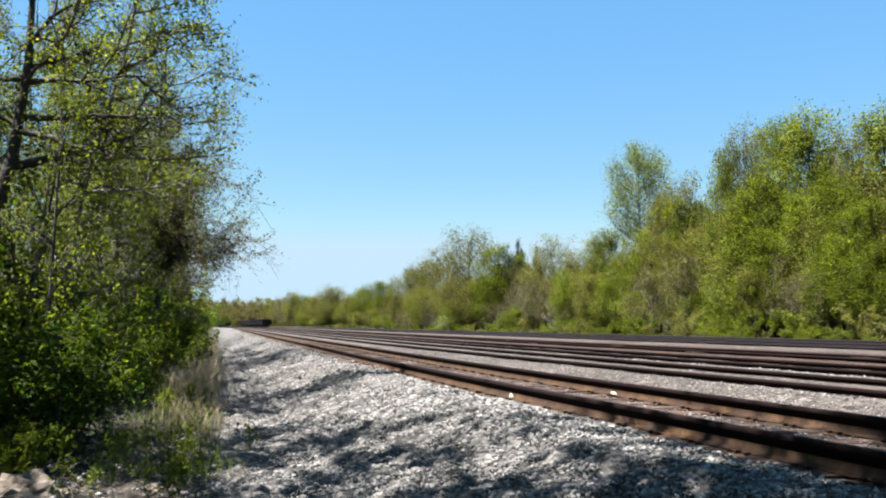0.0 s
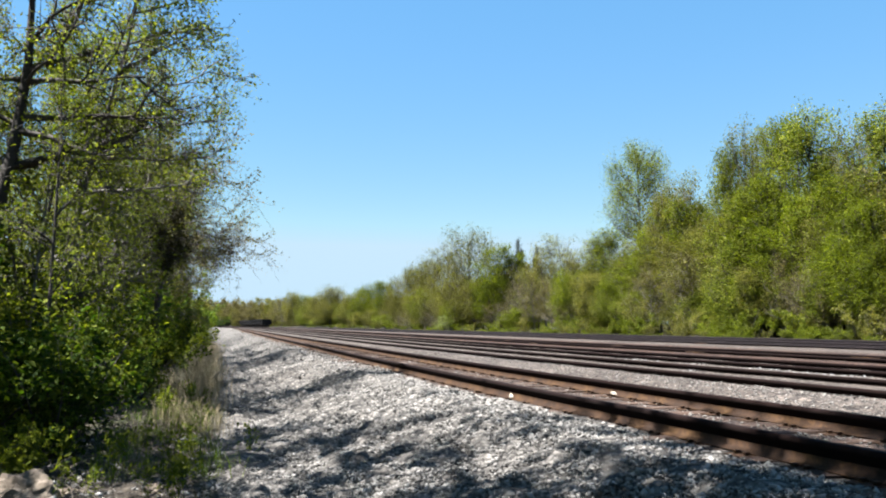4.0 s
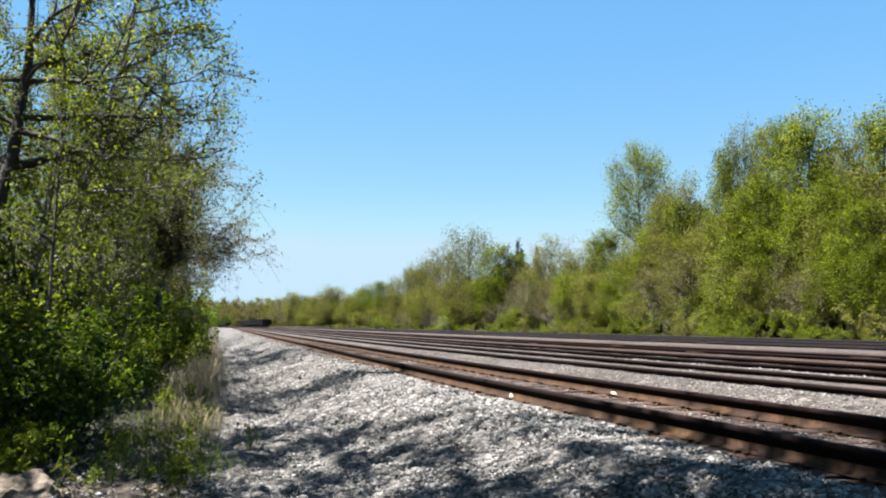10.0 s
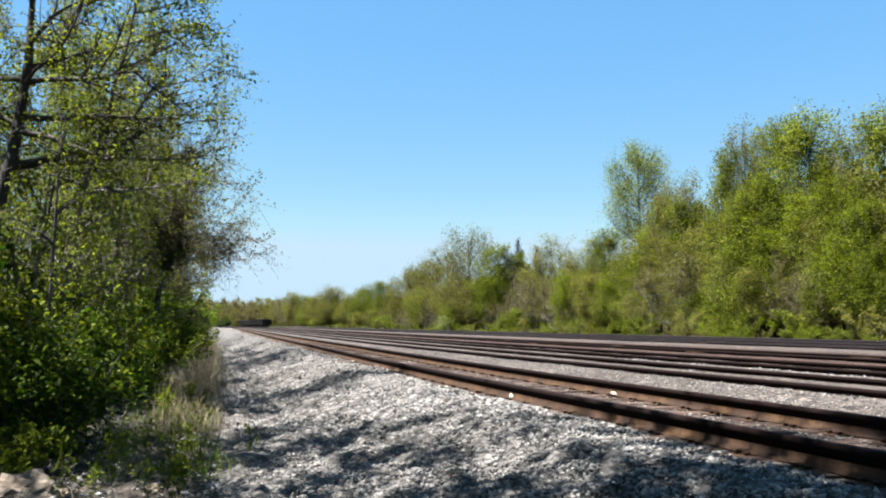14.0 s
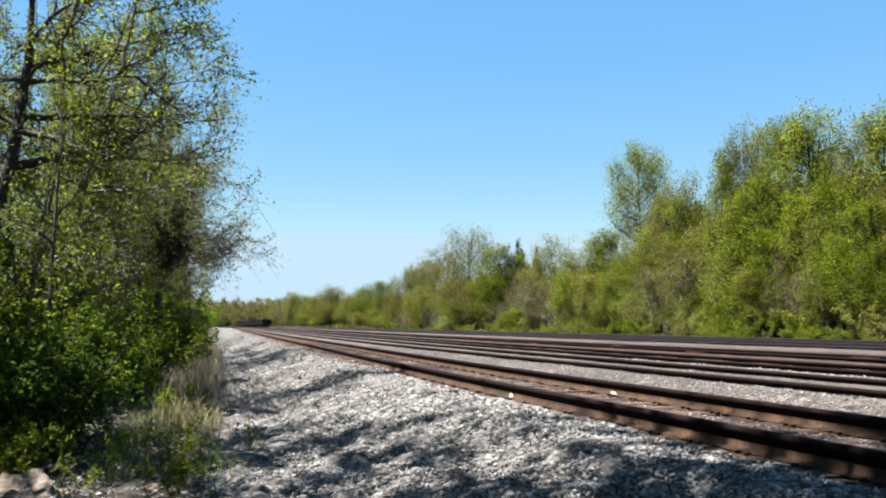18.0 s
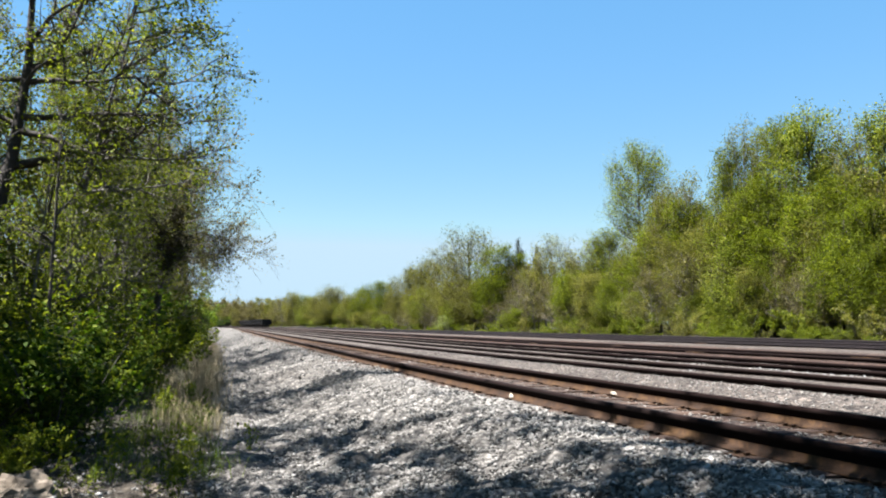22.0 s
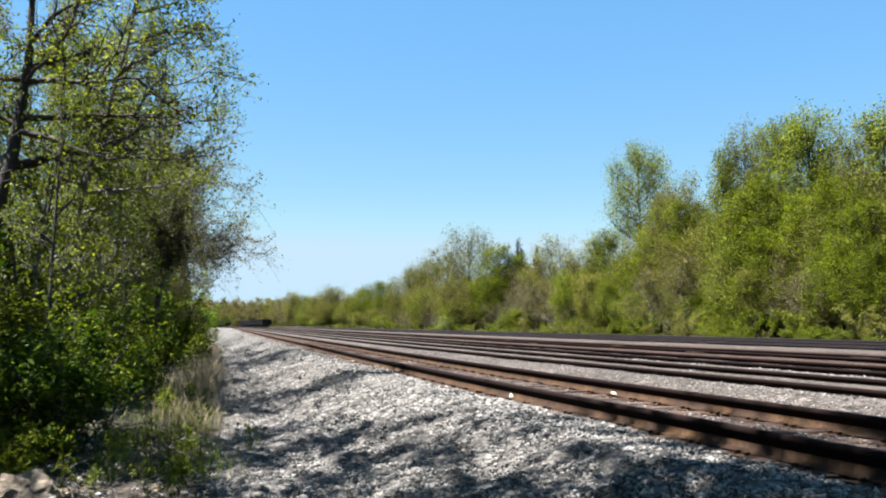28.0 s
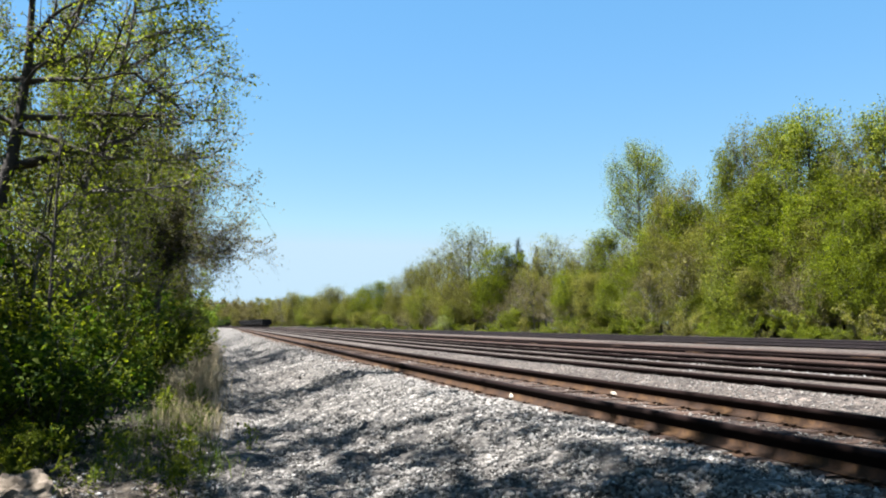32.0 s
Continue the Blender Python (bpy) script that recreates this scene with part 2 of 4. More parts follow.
def leaf_quads(rng, centres, size, up=0.35, slim=0.55):
    """One folded, pointed leaf at each centre, turned at random and leaning towards the light."""
    n = len(centres)
    nor = rng.normal(size=(n, 3)) + np.array([0, 0, up * 2])
    nor /= np.linalg.norm(nor, axis=1, keepdims=True)
    d = np.cross(nor, rng.normal(size=(n, 3)))
    d /= np.linalg.norm(d, axis=1, keepdims=True) + 1e-9
    s = np.cross(nor, d)
    ln = size * rng.uniform(0.6, 1.35, (n, 1))
    wd = ln * slim * rng.uniform(0.8, 1.2, (n, 1))
    fold = nor * wd * 0.28
    p0 = centres - d * ln * 0.5
    p1 = centres + s * wd * 0.5 + fold - d * ln * 0.06
    p2 = centres + d * ln * 0.5 - nor * ln * 0.12
    p3 = centres - s * wd * 0.5 + fold - d * ln * 0.06
    v = np.stack([p0, p1, p2, p3], 1).reshape(-1, 3)
    return v, np.arange(4 * n).reshape(-1, 4)


# ---- the plan: distance c across the tracks, y along the view ----
def bend(y):
    """How far the whole right of way leans aside at y, on a slow curve."""
    y = np.asarray(y, float)
    far = np.maximum(y - 270, 0)
    return np.where(y > 0, -0.259 * y - 1.487 * (1 - np.exp(-np.maximum(y, 0) / 15)) - 0.016 * np.maximum(y - 30, 0) - 0.085 * (far - 30 * (1 - np.exp(-far / 30))), -0.358 * y)


def place(c, y):
    return float(c + bend(y)), float(y)


TRACKS = [4.29, 8.15, 11.4, 15.6, 23.2, 27.4, 32.0]   # the near rail of each track
GAUGE = 1.55
C_KNOT = [-900, -60, -8, -2.2, -1.2, 0.6, 1.6, 2.6, 3.4, 6.3, 7.3, 35, 36.5, 40, 60, 130, 1200]
Z_KNOT = [1.5, -0.6, -0.95, -0.92, -0.80, -0.78, -0.70, -0.43, -0.181, -0.193, -0.095, -0.095, -0.35, -0.45, 0.1, 1.0, 4.0]


def ground_height(c):
    return np.interp(c, C_KNOT, Z_KNOT)


def ground_relief(x, y, amount):
    """Slow lumps in the ground, the same for whatever lies on it."""
    return amount * (0.05 * np.sin(1.9 * x + 0.6 * y) * np.sin(0.8 * y + 1.0) + 0.03 * np.sin(4.1 * x - 1.7 * y + 2) + 0.02 * np.sin(2.3 * y + 5.2 * x) + 0.026 * np.sin(9.7 * x + 5.1 * y) * np.sin(7.3 * y - 3.9 * x) + 0.018 * np.sin(3.1 * x - 6.2 * y + 0.5) * np.sin(1.7 * x + 1.1 * y) + 0.016 * np.sin(17 * y + 6 * x + 1) * np.sin(13 * x - 4 * y))


def relief_amount(c):
    return np.interp(c, [-20, -3, -1, 2.5, 3.3, 3.6], [3.0, 1.5, 0.8, 1.0, 0.5, 0.12])


def floor_at(c, y):
    x, y = place(c, y)
    return float(ground_height(c) + ground_relief(x, y, relief_amount(c)))


def build_ground():
    cs = np.concatenate([[-900, -400, -200, -100, -60, -40, -25, -18, -14], np.arange(-12, 8, 0.12), np.arange(8, 36, 0.25), [36.5, 38, 40, 42, 50, 60, 90, 150, 300, 600, 1200]])
    ys = np.concatenate([[-300, -120, -60, -30, -15, -8, -4], np.arange(0, 24, 0.14), 24 + 1.035 ** np.arange(1, 60) * 4 - 4, [62, 70, 80, 95, 115, 140, 170, 210, 260, 320, 400, 520, 700, 1000, 1600, 2600]])
    ys = np.unique(np.round(ys, 3))
    C, Y = np.meshgrid(cs, ys)
    X = C + bend(Y)
    rng = np.random.default_rng(3)
    Z = ground_height(C) + ground_relief(X, Y, relief_amount(C))
    Z += rng.normal(size=Z.shape) * 0.028 * ((C > -1.5) & (C < 3.6) & (Y < 30))
    nc, ny = len(cs), len(ys)
    i, j = np.meshgrid(np.arange(ny - 1), np.arange(nc - 1), indexing="ij")
    a = i * nc + j
    me = raw_mesh("ground", np.stack([X, Y, Z], -1).reshape(-1, 3), np.stack([a, a + 1, a + nc + 1, a + nc], -1).reshape(-1, 4), GROUND, True)
    g = np.interp(C, [0.1, 0.85, 35, 38], [0, 1, 1, 0]).astype(np.float32)
    me.attributes.new("gravel", "FLOAT", "POINT").data.foreach_set("value", g.ravel())
    d = np.interp(C, [3.9, 4.5, 5.7, 6.4, 35, 38], [0, 1, 1, 0.9, 1, 0]).astype(np.float32)
    me.attributes.new("soot", "FLOAT", "POINT").data.foreach_set("value", d.ravel())
    k = np.interp(C, [4.2, 4.4, 5.8, 6.0, 13.0, 13.3, 15.2, 15.5, 17.2, 17.5, 19.6, 20.4, 23.0, 23.3, 24.2, 24.6], [0, 0.45, 0.45, 0, 0, 1, 1, 0.4, 0.4, 0.9, 0.9, 0, 0, 0.5, 0.5, 0]).astype(np.float32)
    me.attributes.new("rust", "FLOAT", "POINT").data.foreach_set("value", k.ravel())
    tagged(new("ground", me), "pale grey gravel bed between wooded verges", "ground", kind="structure")


build_ground()


# ---- tracks ----
RAIL_PROFILE = [(-0.076, -0.181), (0.076, -0.181), (0.076, -0.168), (0.013, -0.148), (0.0085, -0.055), (0.036, -0.042), (0.036, -0.006), (0.028, 0.0), (-0.028, 0.0), (-0.036, -0.006), (-0.036, -0.042), (-0.0085, -0.055), (-0.013, -0.148), (-0.076, -0.168)]


def rail_mesh(c, ys, profile, mat):
    pts = np.array(profile)
    n, k = len(ys), len(pts)
    X = (c + bend(ys))[:, None] + pts[None, :, 0]
    V = np.stack([X, np.repeat(ys[:, None], k, 1), np.repeat(pts[None, :, 1], n, 0)], -1).reshape(-1, 3)
    i, j = np.meshgrid(np.arange(n - 1), np.arange(k), indexing="ij")
    a, b = i * k + j, i * k + (j + 1) % k
    return raw_mesh("rail", V, np.stack([a, b, b + k, a + k], -1).reshape(-1, 4), mat)


def build_tracks():
    ys = np.unique(np.concatenate([np.arange(-40, 40, 0.5), np.arange(40, 160, 4), np.arange(160, 620, 20)])).astype(float)
    for n, c in enumerate(TRACKS):
        track = thing("railway_track", "rusty steel rails on weathered ties in grey ballast" if n == 0 else "rusty unused yard rails in pale ballast", "railway track", "tracks of the rail yard", "structure")
        drift = -0.025 * np.clip(ys - 12, 0, 22) * (n > 0)   # the yard tracks close up slowly
        steel = RUST_DARK if n in (1, 2, 6) else RUST
        for cc in (c, c + GAUGE):
            rail = part("rail", rail_mesh(cc + drift, ys, RAIL_PROFILE, steel), steel, track)
            # dark band: grime on the head, and its shade painted on the upper web
            low = -0.1 if n == 0 else -0.088
            head = [(-0.0135, low), (0.0135, low), (0.0115, -0.057), (0.0385, -0.044), (0.0385, -0.005), (0.029, 0.0015), (-0.029, 0.0015), (-0.0385, -0.005), (-0.0385, -0.044), (-0.0115, -0.057)]
            grime_and_shade = RAIL_HEAD if n < 4 else RAIL_WORN
            part("rail_head", rail_mesh(cc + drift, ys, head, grime_and_shade), grime_and_shade, rail, "dark grimy rail head with painted shade on the upper web" if n < 4 else "dull weathered rail head")
        if n == 0:
            build_ties(track, c)
        if n in (3, 4):
            build_joints(track, c)


def build_joints(track, c):
    """Bolted bars that join the rail lengths, staggered from rail to rail."""
    bm = bmesh.new()
    for side in (-1, 1):
        box(bm, side * 0.03 - 0.014, side * 0.03 + 0.014, -0.46, 0.46, -0.15, -0.05, 0.004)
        for k in range(6):
            y = -0.38 + k * 0.152
            box(bm, side * 0.055 - 0.015, side * 0.055 + 0.015, y - 0.02, y + 0.02, -0.12, -0.08)
    me = bpy.data.meshes.new("joint_bar")
    bm.to_mesh(me)
    bm.free()
    me.materials.append(RUST)
    for cc, y0 in ((c, 12.7), (c + GAUGE, 20.2)):
        for k in range(5):
            y = y0 + 11.9 * k
            drift = -0.025 * min(max(y - 12, 0), 22)
            bar = part("joint_bar", me, RUST, track, "rusty bolted joint bar")
            bar.matrix_basis = Matrix.LocRotScale((cc + drift + float(bend(y)), y, 0.0), Euler((0, 0, math.atan(0.3))), None)


def build_ties(track, c):
    """Weathered ties; those near the viewer singly, the rest joined."""
    rng = np.random.default_rng(40)
    shapes = []
    for _ in range(4):
        bm = bmesh.new()
        box(bm, -1.3, 1.3, -0.115, 0.115, -0.16, 0.0, 0.018)
        for v in bm.verts:
            v.co += Vector(rng.normal(size=3) * 0.008)
        me = bpy.data.meshes.new("tie")
        bm.to_mesh(me)
        bm.free()
        me.materials.append(TIE)
        shapes.append(me)
    bm = bmesh.new()
    box(bm, -0.19, 0.19, -0.1, 0.1, 0.0, 0.017)
    for px, py in ((-0.105, -0.06), (0.105, 0.06), (-0.105, 0.05), (0.105, -0.05)):
        box(bm, px - 0.014, px + 0.014, py - 0.014, py + 0.014, 0.017, 0.034)
        box(bm, px - 0.022, px + 0.022, py - 0.018, py + 0.018, 0.03, 0.042)
    plate_mesh = bpy.data.meshes.new("tie_plate")
    bm.to_mesh(plate_mesh)
    bm.free()
    plate_mesh.materials.append(RUST)
    mid, y, rest = c + GAUGE / 2, 0.6, []
    while y < 150:
        x, turn = mid + float(bend(y)), math.atan(0.3) + rng.normal() * 0.02
        z = -0.179 + rng.normal() * 0.004
        if y < 42:
            tie = part("tie", shapes[rng.integers(0, 4)], TIE, track)
            tie.matrix_basis = Matrix.LocRotScale((x, y, z), Euler((rng.normal() * 0.01, 0, turn)), None)
            for side in (-GAUGE / 2, GAUGE / 2):
                plate = part("tie_plate", plate_mesh, RUST, track)
                plate.matrix_basis = Matrix.LocRotScale((x + side, y, -0.199), Euler((0, 0, math.atan(0.3))), None)
        else:
            rest.append((x, y, z))
        y += 0.53 + rng.normal() * 0.025
    if rest:
        p = np.array(rest)
        k = math.atan(0.3)
        corner = np.array([(a * 1.3, b * 0.115, d) for d in (-0.16, 0) for a, b in ((-1, -1), (1, -1), (1, 1), (-1, 1))])
        corner = np.stack([corner[:, 0] * math.cos(k) - corner[:, 1] * math.sin(k), corner[:, 0] * math.sin(k) + corner[:, 1] * math.cos(k), corner[:, 2]], 1)
        faces = np.array([(0, 1, 5, 4), (1, 2, 6, 5), (2, 3, 7, 6), (3, 0, 4, 7), (4, 5, 6, 7)])
        v = (p[:, None] + corner[None]).reshape(-1, 3)
        f = (np.arange(len(p))[:, None, None] * 8 + faces[None]).reshape(-1, 4)
        tagged(part("ties", raw_mesh("ties", v, f, TIE), TIE, track), kind="stuff")


build_tracks()


# ---- trees ----
def grow(rng, start, way, length, steps, wander, lift):
    """A crooked path from start; lift bends it up or, below zero, down."""
    pts, p, d = [np.array(start, float)], np.array(start, float), np.array(way, float)
    for _ in range(steps):
        d = d + rng.normal(size=3) * wander + np.array([0, 0, lift])
        d /= np.linalg.norm(d)
        p = p + d * length / steps
        pts.append(p)
    return np.array(pts)


def along(pts, f):
    x = f * (len(pts) - 1)
    i = min(int(x), len(pts) - 2)
    return pts[i] + (pts[i + 1] - pts[i]) * (x - i), pts[i + 1] - pts[i]


def make_tree(rng, label, height, crown_from, spread, limbs, leaves, leaf_size, leaf_mat, bark, radius, lean=(0, 0), droop=0.0, reach=0.12, twigs=5, branches=6, fullness=0.12, rise=(0.25, 0.9), boughs=()):
    """A tree: tapered trunk, limbs with branches and twigs, and on each limb its own leaves. Limbs can swing on the trunk."""
    tree = thing("tree", label, "tree", "trees beside the tracks")
    way = np.array([lean[0], lean[1], 1.0])
    trunk = grow(rng, (0, 0, -0.3), way / np.linalg.norm(way), height * 0.97, 12, 0.05, 0.02)
    tr = radius * (1 - np.linspace(0, 1, 13) ** 1.1 * 0.93)
    tr[0] *= 1.35
    v, f = tubes([(trunk, tr)], 9)
    part("trunk", raw_mesh("trunk", v, f, bark, True), bark, tree)
    for i in range(limbs + len(boughs)):
        bough = boughs[i - limbs] if i >= limbs else None
        h = (bough[0] + 0.3) / (height * 0.97) if bough else crown_from + (0.97 - crown_from) * (i + 0.5) / limbs
        base, _ = along(trunk, h)
        az = bough[1] if bough else i * 2.399 + rng.uniform(-0.5, 0.5)
        shape = math.sin(math.pi * (0.16 + 0.78 * (h - crown_from) / (1 - crown_from))) ** 0.7
        ln = spread * shape * rng.uniform(0.75, 1.2) * (1 + reach * math.cos(az))
        up = rise[0] + (rise[1] - rise[0]) * (h - crown_from) / (1 - crown_from) + rng.uniform(-0.15, 0.25)
        sag = droop
        if bough:
            up, ln, sag, shape = bough[2], bough[3], bough[4], 0.8
        d = np.array([math.cos(az), math.sin(az), up])
        d /= np.linalg.norm(d)
        main = grow(rng, (0, 0, 0), d, ln, 6, 0.13 if not bough else 0.11, 0.03 - sag)
        r0 = max(0.011, radius * 0.34 * (1 - h) ** 0.5 + 0.01) * (1.3 if bough else 1.0)
        thick, thin, tips = [(main, np.linspace(r0, r0 * 0.2, 7))], [], []
        for b in range(branches):
            s, t = along(main, 0.22 + 0.78 * (b + rng.random()) / branches)
            t = t / np.linalg.norm(t) + rng.normal(size=3) * 0.75
            t /= np.linalg.norm(t)
            side = grow(rng, s, t, ln * rng.uniform(0.28, 0.5), 4, 0.18, 0.05 - droop)
            thick.append((side, np.linspace(r0 * 0.42, r0 * 0.12, 5)))
            for _ in range(twigs):
                s2, t2 = along(side, rng.uniform(0.1, 1.0))
                t2 = t2 / np.linalg.norm(t2) + rng.normal(size=3) * 0.8
                t2 /= np.linalg.norm(t2)
                tw = grow(rng, s2, t2, ln * rng.uniform(0.12, 0.28), 2, 0.2, 0.03 - droop)
                thin.append((tw, np.linspace(r0 * 0.23, r0 * 0.11, 3)))
                tips.append(along(tw, 0.5)[0][None])
                tips.append(tw)
        v1, f1 = tubes(thick, 4)
        if thin:
            v2, f2 = tubes(thin, 3)
            v1, f1 = np.concatenate([v1, v2]), np.concatenate([f1, f2 + len(v1)])
        limb = part("limb", raw_mesh("limb", v1, f1, bark, True), bark, tree)
        limb.location = base
        n = max(20, int(leaves / limbs * (0.4 + shape)))
        tips = np.concatenate(tips) if tips else main
        full = np.repeat(rng.random(len(tips) // 4 + 1) ** 1.3 + 0.1, 4)[:len(tips)]   # some twigs are in leaf before others
        pick = tips[rng.choice(len(tips), n, p=full / full.sum())] + rng.normal(size=(n, 3)) * fullness * np.array([1, 1, 0.8])
        v, f = leaf_quads(rng, pick, leaf_size)
        part("leaves", raw_mesh("leaves", v, f, leaf_mat), leaf_mat, limb, {"leaf_bud": "small reddish-brown buds", "leaf_dark_vine": "dark withered vine leaves"}.get(leaf_mat.name, "young green leaves"))
    return tree


def make_wood_tree(rng, label, height, crown_from, spread, boughs, twigs, leaves, leaf_size, leaf_mat, bark, radius, peak=0.4, clump=0.4, foot=0.75, pointed=0.5, sweep=0.6, twig_wood=True):
    """A tree of the far wood: trunk, boughs that sweep upwards into a domed crown, and leaves in clumps on the twigs."""
    tree = thing("tree", label, "tree", "trees of the wood across the yard")
    trunk = grow(rng, (0, 0, -0.3), (0, 0, 1), height * 0.96, 10, 0.03, 0.04)
    paths = [(trunk, radius * (1 - np.linspace(0, 1, 11) * 0.9))]
    spots, weight = [], []
    lobe = rng.uniform(0, 6.28, 3)
    for i in range(boughs):
        k = 0.04 + 0.94 * (i + rng.random()) / boughs
        az = i * 2.399 + rng.uniform(-0.4, 0.4)
        if k < peak:
            wide = foot + (1 - foot) * k / peak
        else:
            wide = max(0.0, 1 - ((k - peak) / (1 - peak)) ** 2) ** pointed
        wide *= 1 + 0.16 * math.sin(2 * az + lobe[0] + 5 * k) + 0.1 * math.sin(5 * az + lobe[1])
        out = spread * max(wide, 0.1) * rng.uniform(0.62, 1.0)
        tip_h = height * (crown_from + (1 - crown_from) * k)
        base_h = max(height * crown_from * 0.92, tip_h - sweep * (0.5 + out) - 0.06 * height)
        base, _ = along(trunk, min(0.97, base_h / (height * 0.96)))
        tip = np.array([base[0] + math.cos(az) * out, base[1] + math.sin(az) * out, tip_h])
        knee = base + (tip - base) * np.array([0.7, 0.7, 0.32]) + rng.normal(size=3) * 0.12 * out
        q = np.linspace(0, 1, 6)[:, None]
        main = (1 - q) ** 2 * base + 2 * q * (1 - q) * knee + q ** 2 * tip + rng.normal(size=(6, 3)) * 0.03 * out * q
        paths.append((main, np.linspace(radius * 0.3, radius * 0.05, 6)))
        mass = rng.lognormal(0, 0.5)
        for j in range(twigs):
            s, t = along(main, 0.3 + 0.7 * (j + rng.random()) / twigs)
            t = t / np.linalg.norm(t) * 0.5 + rng.normal(size=3) * 0.75 + np.array([0, 0, 0.55])
            side = grow(rng, s, t / np.linalg.norm(t), (0.28 * out + 0.5) * rng.uniform(0.6, 1.1), 2, 0.2, 0.1)
            if twig_wood:
                paths.append((side, np.linspace(radius * 0.1, radius * 0.03, 3)))
            spots.append(side[1:])
            weight.append(np.full(2, mass * rng.lognormal(0, 0.6)))
    v, f = tubes(paths, 4)
    part("trunk", raw_mesh("trunk", v, f, bark, True), bark, tree)
    spots, weight = np.concatenate(spots), np.concatenate(weight)
    pick = spots[rng.choice(len(spots), leaves, p=weight / weight.sum())] + np.clip(rng.normal(size=(leaves, 3)), -1.7, 1.7) * clump * np.array([0.85, 0.85, 1.05])
    v, f = leaf_quads(rng, pick, leaf_size, 0.5, 0.7)
    part("crown", raw_mesh("crown", v, f, leaf_mat), leaf_mat, tree)
    return tree


def make_shrub(rng, label, height, width, stems, leaves, leaf_size, leaf_mat, bark):
    shrub = thing("shrub", label, "shrub", "shrubs at the wood's edge")
    paths, tips = [], []
    for i in range(stems):
        az, out = rng.uniform(0, 6.283), rng.uniform(0.1, 1.0)
        d = np.array([math.cos(az) * out * width / height * 0.6, math.sin(az) * out * width / height * 0.6, 1.0])
        st = grow(rng, (math.cos(az) * 0.15 * width * out, math.sin(az) * 0.15 * width * out, -0.1), d / np.linalg.norm(d), height * rng.uniform(0.6, 1.05), 6, 0.13, 0.0)
        paths.append((st, np.linspace(0.018, 0.004, 7) * height / 2))
        for b in range(5):
            s, t = along(st, rng.uniform(0.15, 1.0))
            t = t / np.linalg.norm(t) + rng.normal(size=3) * 0.9
            side = grow(rng, s, t / np.linalg.norm(t), height * rng.uniform(0.12, 0.32), 3, 0.2, -0.02)
            paths.append((side, np.linspace(0.006, 0.002, 4) * height / 2))
            tips.append(side)
    v, f = tubes(paths, 3)
    part("branchwork", raw_mesh("branchwork", v, f, bark, True), bark, shrub)
    tips = np.concatenate(tips)
    half = leaves // 2
    full = np.repeat(rng.random(len(tips) // 4) ** 1.6 + 0.08, 4)   # some sprays are fuller than others
    for _ in range(2):
        pick = tips[rng.choice(len(tips), half, p=full / full.sum())] + rng.normal(size=(half, 3)) * 0.042 * height
        pick[:, 2] = np.abs(pick[:, 2])
        v, f = leaf_quads(rng, pick, leaf_size, 0.8, 0.5)
        part("leaves", raw_mesh("leaves", v, f, leaf_mat), leaf_mat, shrub)
    return shrub


def plant(proto, c, y, turn, size, first):
    """Stands the pattern tree itself, or a copy of it, on the ground."""
    x, yy = place(c, y)
    m = Matrix.LocRotScale((x, yy, floor_at(c, y)), Euler((0, 0, turn)), None)
    if first:
        proto.matrix_basis = m
        ob = proto
    else:
        ob = copy_thing(proto, m)
    ob.scale = (size, size, size)
    return ob


def drop_unplanted(protos):
    """Takes away pattern plants that found no place."""
    for ob in protos:
        if ob.location.length < 1e-6:
            for o in (*ob.children_recursive, ob):
                bpy.data.objects.remove(o)


SWAYING_LIMBS, SWAYING_CROWNS, SWAYING_SHRUBS = [], [], []


